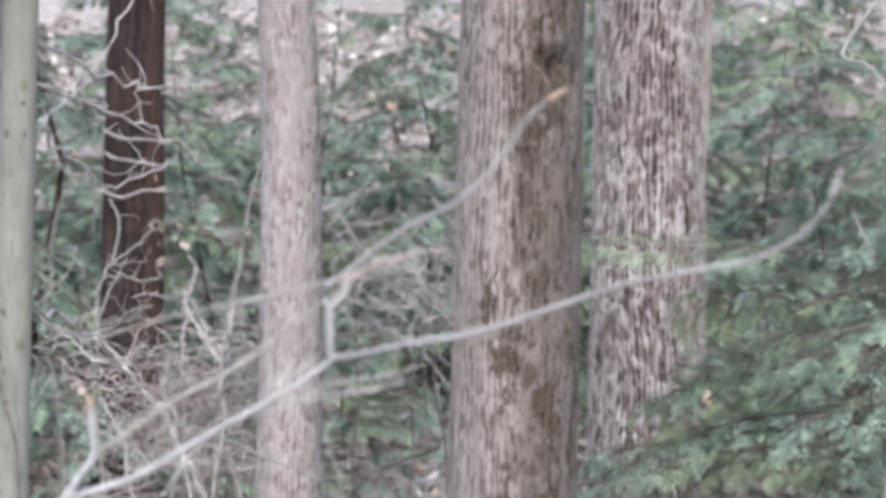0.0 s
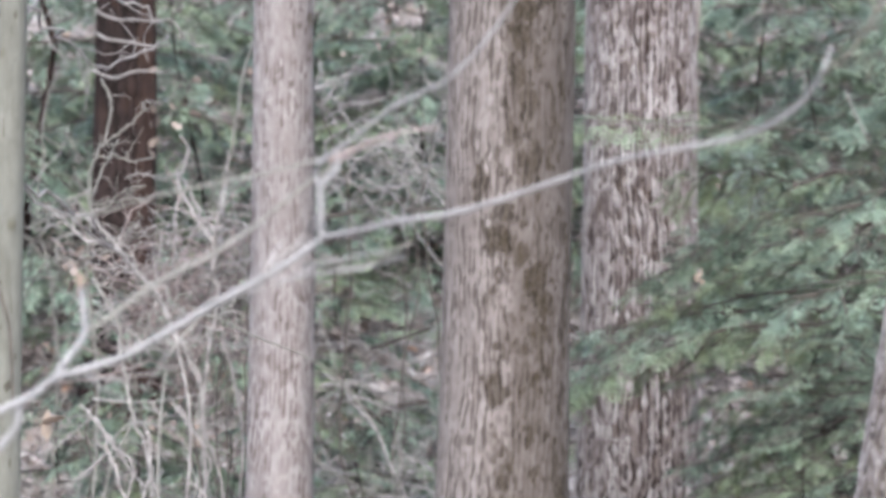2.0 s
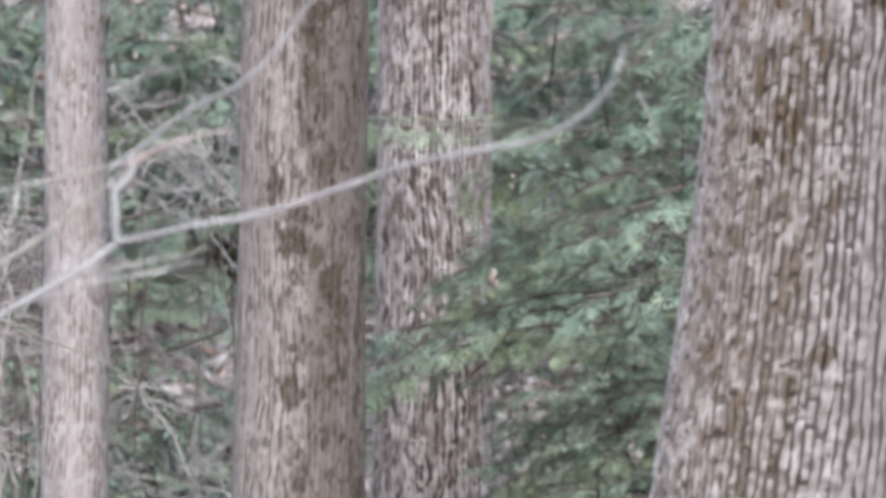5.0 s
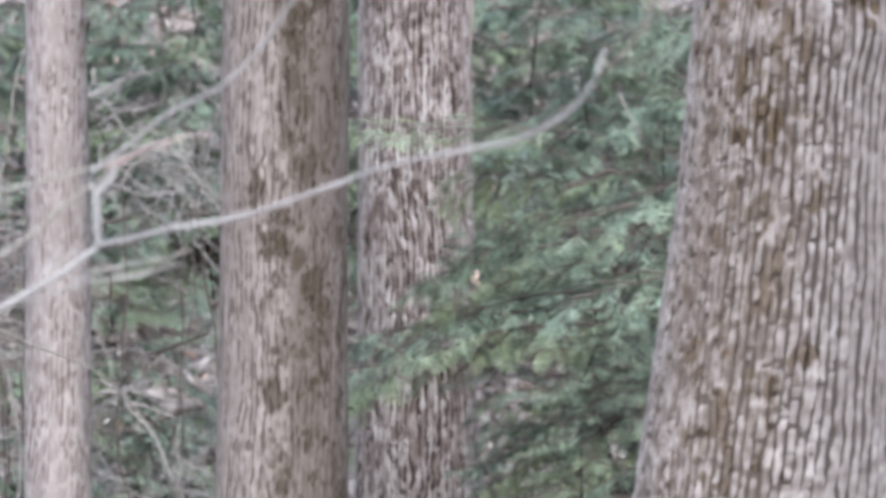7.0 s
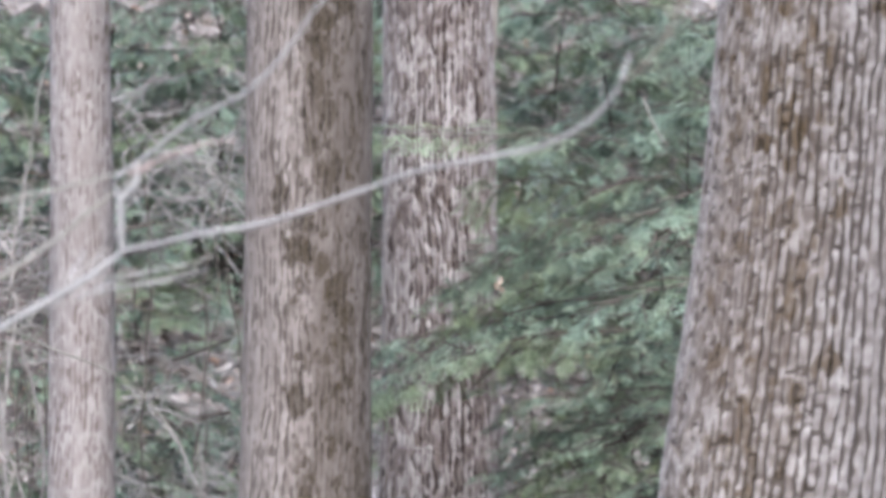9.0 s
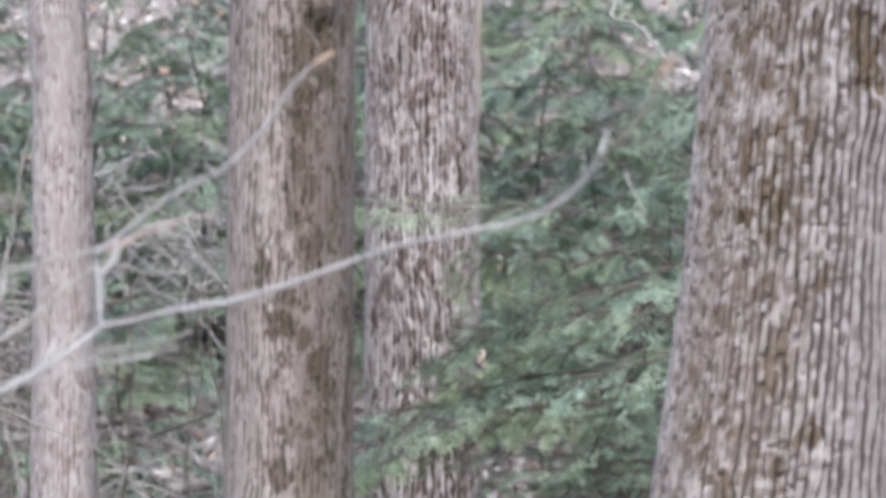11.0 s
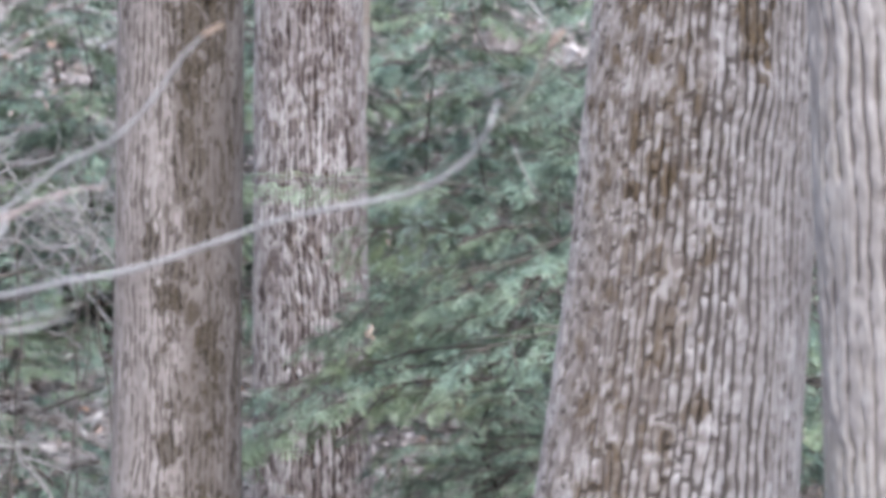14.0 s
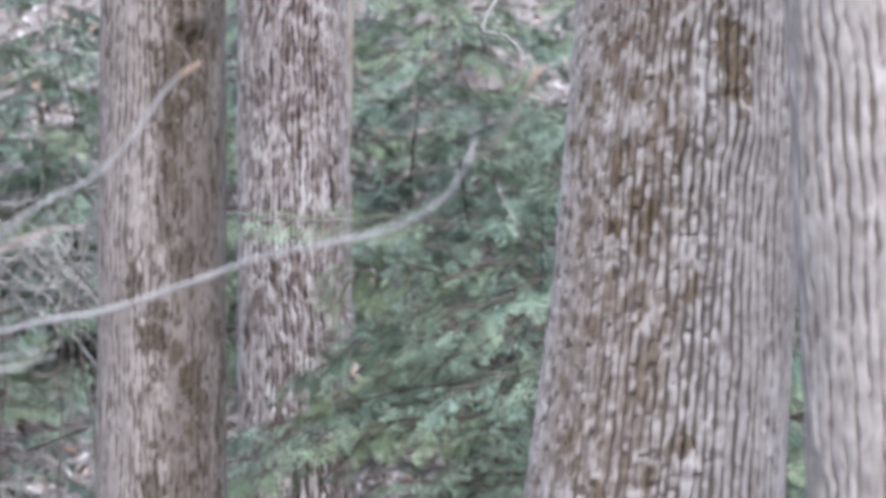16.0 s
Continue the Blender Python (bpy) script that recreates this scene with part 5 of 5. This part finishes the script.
def tangle():
    rng = np.random.default_rng(141)
    for k in range(12):
        mat = ("twig", "bramble", "greytwig", "bramble")[k % 4]
        words = {"twig": "pale bare shrub with a tangle of kinked twigs", "greytwig": "grey bare shrub with a tangle of kinked twigs", "bramble": "red-brown bare shrub with a tangle of kinked twigs"}[mat]
        z = rng.uniform(1.1, 1.45)
        crowned_shrub(words, rng.uniform(-1.95, -1.1), rng.uniform(12.8, 15.0), z, z + rng.uniform(0.35, 0.6), mat, 1500 + k)
    for k in range(4):
        z = rng.uniform(1.5, 2.0)
        crowned_shrub("pale bare shrub with a tangle of kinked twigs", rng.uniform(-0.82, -0.45), rng.uniform(13.2, 15.5), z, z + rng.uniform(0.3, 0.5), "greytwig" if k % 3 == 2 else "twig", 1600 + k, 13, 0.3)


tangle()


def dead_leaves(label, at, spread, count, size, seed, mat="beechleaf"):
    """A bunch of withered leaves hanging on a short twig."""
    rng = np.random.default_rng(seed)
    t = thing("withered_leaves", *at, label, "leaves", "withered leaves caught on twigs")
    p = rng.normal(0, 1, (count, 3)) * spread
    piece("leaf_bunch", leaves_mesh("leaf_bunch", p, size, 1.2, MAT[mat], seed), t)
    tw = spline([(-spread[0] * 1.2, 0.01, 0.03), (0, 0, 0.02), (spread[0] * 1.2, 0.01, spread[2])], 8)
    piece("twig", mesh_of("twig", *join_tubes([tube(tw, np.linspace(0.004, 0.002, 8), 5)]), MAT["twig"], smooth_shade=True), t)


dead_leaves("withered tan leaves hanging on a bare twig", (-1.60, 12.0, 1.52), (0.04, 0.03, 0.08), 18, 0.05, 1)
dead_leaves("orange-brown withered leaves on a hemlock bough", (-0.83, 16.9, 2.58), (0.10, 0.05, 0.06), 16, 0.04, 3)
dead_leaves("withered orange leaves in front of the dark trunk", (-1.80, 16.2, 2.25), (0.07, 0.05, 0.10), 18, 0.055, 4)
dead_leaves("few withered leaves caught in the bare thicket", (-1.18, 13.0, 1.45), (0.10, 0.08, 0.05), 10, 0.04, 5)
dead_leaves("single curled tan leaf caught on a dead twig", (1.127, 12.5, 2.533), (0.012, 0.01, 0.02), 4, 0.06, 7)
dead_leaves("single broad curled tan leaf among the twigs", (-1.69, 12.0, 1.026), (0.012, 0.008, 0.008), 2, 0.12, 8, "paleleaf")
dead_leaves("few withered leaves among the low twigs", (-1.45, 12.6, 1.05), (0.16, 0.1, 0.05), 9, 0.04, 6)

# sticks, stones and a stump on the slope


def fallen_stick(label, ctrl, r0, r1, mat, seed, drop=True, forked=True):
    ctrl = np.array(ctrl, float)
    if drop:
        ctrl[:, 2] = ground_z(ctrl[:, 0], ctrl[:, 1]) + ctrl[:, 2]
    t = thing("fallen_stick", *ctrl[0], label, "stick", "fallen sticks on the slope")
    rng = np.random.default_rng(seed)
    p = spline(ctrl - ctrl[0], 20)
    piece("stem", mesh_of("stem", *join_tubes([tube(p, np.linspace(r0, r1, 20), 8, 0.12, seed)]), MAT[mat], smooth_shade=True), t)
    if not forked:
        return t
    q = spline([p[9], p[9] + rng.normal(0, 0.06, 3) + [0.05, 0, 0.06], p[9] + rng.normal(0, 0.1, 3) + [0.12, 0, 0.13]], 8)
    piece("side_twig", mesh_of("side_twig", *join_tubes([tube(q, np.linspace(r1, r1 * 0.4, 8), 5)]), MAT[mat], smooth_shade=True), t)
    return t


def scatter_sticks():
    rng = np.random.default_rng(31)
    for k in range(34):
        y = rng.uniform(14.0, 22.5)
        x = rng.uniform(-0.17, 0.19) * y
        a, ln = rng.uniform(-0.7, 0.7), rng.uniform(0.35, 1.1)
        dx, dy = math.cos(a) * ln, math.sin(a) * ln
        mat = ("hemwood", "twig", "greytwig", "bramble")[k % 4]
        label = {"hemwood": "dark fallen stick on dead leaves", "twig": "pale fallen stick on dead leaves", "greytwig": "grey fallen stick on dead leaves", "bramble": "red-brown fallen stick on dead leaves"}[mat]
        fallen_stick(label, [(x, y, 0.05), (x + dx / 2, y + dy / 2, rng.uniform(0.06, 0.14)), (x + dx, y + dy, rng.uniform(0.04, 0.2))], rng.uniform(0.008, 0.016), 0.005, mat, 400 + k)


scatter_sticks()
fallen_stick("dark crooked fallen branch lying on the slope", [(-0.973, 16.6, 0.05), (-0.807, 16.55, 0.04), (-0.604, 16.6, 0.06), (-0.4, 16.6, 0.05)], 0.018, 0.010, "hemwood", 7)
fallen_stick("thin straight pale stick hung up beside a flaky trunk", [(-0.495, 11.3, 1.967), (-0.456, 11.3, 1.897), (-0.41, 11.4, 1.828), (-0.368, 11.5, 1.771)], 0.004, 0.0035, "greytwig", 8, False, False)

for ctrl, r, mat in (([(1.162, 14.00, 1.597), (1.095, 14.00, 1.488), (1.016, 14.00, 1.379)], 0.012, "darkwood"),
                     ([(1.294, 14.00, 1.595), (1.205, 14.00, 1.508), (1.094, 14.00, 1.400)], 0.012, "darkwood"),
                     ([(1.253, 13.80, 1.477), (1.187, 13.80, 1.391), (1.120, 13.80, 1.294)], 0.010, "darkwood"),
                     ([(0.903, 14.20, 1.862), (0.981, 14.20, 1.884), (1.059, 14.20, 1.921), (1.137, 14.20, 1.904)], 0.012, "darkwood"),
                     ([(1.006, 15.00, 2.847), (1.021, 15.00, 2.753), (1.067, 15.00, 2.670), (1.126, 15.00, 2.610)], 0.006, "hemwood"),
                     ([(0.992, 12.60, 2.152), (1.011, 12.60, 2.102), (1.034, 12.60, 2.052), (1.063, 12.60, 2.003)], 0.005, "greytwig")):
    fallen_stick("dead branch hung up among hemlock boughs", ctrl, r, r * 0.7, mat, 11, False, False)
dead_leaves("pale curled leaf caught on a hemlock bough", (0.494, 13.00, 1.512), (0.006, 0.006, 0.022), 4, 0.035, 21, "paleleaf")
dead_leaves("pale curled leaf caught on a hemlock bough", (0.569, 13.00, 1.851), (0.008, 0.006, 0.010), 3, 0.03, 22, "paleleaf")
fallen_stick("dark dead stick lying across the slope", [(-1.002, 15.20, 1.744), (-0.938, 15.20, 1.756), (-0.867, 15.20, 1.777)], 0.011, 0.0077, "darkwood", 51, False, False)
fallen_stick("dark dead stick lying across the slope", [(-0.677, 15.20, 1.772), (-0.582, 15.20, 1.781), (-0.475, 15.20, 1.783)], 0.01, 0.007, "darkwood", 51, False, False)
fallen_stick("dark dead stick lying across the slope", [(-0.747, 14.80, 0.932), (-0.677, 14.80, 0.964), (-0.610, 14.80, 0.978), (-0.545, 14.80, 0.985)], 0.015, 0.0105, "darkwood", 51, False, False)
fallen_stick("dark dead stick lying across the slope", [(-0.868, 14.90, 0.979), (-0.794, 14.90, 0.937), (-0.747, 14.90, 0.895)], 0.012, 0.0084, "darkwood", 51, False, False)
fallen_stick("dark dead stick lying across the slope", [(-0.804, 15.10, 1.193), (-0.697, 15.10, 1.228), (-0.544, 15.10, 1.286)], 0.008, 0.0056, "darkwood", 51, False, False)


def lump(name, label, category, x, y, size, mat, seed, sink=0.3):
    rng = np.random.default_rng(seed)
    bm = bmesh.new()
    bmesh.ops.create_icosphere(bm, subdivisions=4, radius=1)
    for v in bm.verts:
        n = 1 + 0.35 * float(fbm(v.co.x * 1.3 + seed, v.co.y * 1.3, v.co.z * 1.3, seed)) + 0.12 * float(fbm(v.co.x * 5, v.co.y * 5 + seed, v.co.z * 5, seed))
        v.co = Vector((v.co.x * size[0] * n, v.co.y * size[1] * n, v.co.z * size[2] * n))
    me = bpy.data.meshes.new(name)
    bm.to_mesh(me)
    bm.free()
    me.materials.append(mat)
    me.shade_smooth()
    ob = new(name, me)
    ob.location = (x, y, float(ground_z(x, y)) + size[2] * (1 - 2 * sink))
    ob.rotation_euler = (0, 0, rng.uniform(0, 6))
    return tagged(ob, label, category)


lump("stone", "grey stone half buried in dead leaves", "stone", 2.0, 20.5, (0.25, 0.2, 0.15), MAT["stone"], 5)
lump("stone", "pale lichen-covered rock behind hemlock boughs", "rock", 0.97, 19.0, (0.13, 0.10, 0.26), MAT["stone"], 11, 0.1)
lump("stone", "small pale stone on the leafy slope", "stone", -0.75, 19.6, (0.1, 0.1, 0.08), MAT["stone"], 8)


def stump(x, y, r, h, label, mat):
    gz = float(ground_z(x, y))
    t = thing("tree_stump", x, y, gz, label, "stump")
    th = np.linspace(0, 2 * np.pi, 40, endpoint=False)
    rings = []
    for k, z in enumerate(np.linspace(-0.1, 1.0, 60)):
        jag = 1 + (0.26 / h) * vnoise(np.cos(th) * 1.6, np.sin(th) * 1.6, 0.5, 5) * max(0.0, z) ** 3
        rr = r * (1 - 0.25 * z) * (1 + 0.08 * vnoise(np.cos(th) * 5, np.sin(th) * 5, z * 1.5, 7)) * (1 + 0.5 * np.exp(-max(z, 0) * 6))
        rings.append(np.stack([np.cos(th) * rr, np.sin(th) * rr, h * z * jag], -1))
    rings.append(rings[-1] * [0.6, 0.6, 1.0] - [0, 0, 0.05])
    v = np.concatenate(rings)
    i, j = np.meshgrid(np.arange(len(rings) - 1), np.arange(40), indexing="ij")
    k = (j + 1) % 40
    f = np.stack([i * 40 + j, i * 40 + k, (i + 1) * 40 + k, (i + 1) * 40 + j], -1).reshape(-1, 4)
    n = len(v)
    piece("trunk", mesh_of("trunk", v, f, MAT[mat], {"plate": 0.5 + 0.6 * vnoise(v[:, 0] * 40, v[:, 1] * 40, v[:, 2] * 14, 9), "tone": 0.5 + 0.6 * vnoise(v[:, 0] * 30, v[:, 1] * 30, v[:, 2] * 9, 8), "moss": np.zeros(n)}, smooth_shade=True), t)
    cap = np.concatenate([rings[-1], [[0, 0, h - 0.1]]])
    s = np.arange(40)
    piece("broken_top", mesh_of("broken_top", cap, np.stack([s, (s + 1) % 40, np.full(40, 40)], -1), MAT["greytwig"]), t, "grey splintered top")


stump(1.66, 22.3, 0.17, 0.5, "weathered pinkish-grey broken stump on the slope", "fleck")
for lx, ly, ln, ang in ((-1.05, 22.9, 0.4, 0.3), (-0.8, 22.6, 0.3, 0.6), (-1.25, 23.2, 0.4, 0.1)):
    t_ = thing("fallen_log", lx, ly, float(ground_z(lx, ly)) + 0.05, "bleached pale log piece lying on the slope", "log", "bleached logs on the slope")
    p_ = np.array([(0, 0, 0), (math.cos(ang) * ln / 2, math.sin(ang) * ln / 2, 0.1), (math.cos(ang) * ln, math.sin(ang) * ln, 0.22)])
    v, q, c = tube(spline(p_, 14), np.linspace(0.045, 0.035, 14), 10, 0.15, 3)
    piece("stem", mesh_of("stem", v, [q, c], MAT["palelog"], smooth_shade=True), t_)
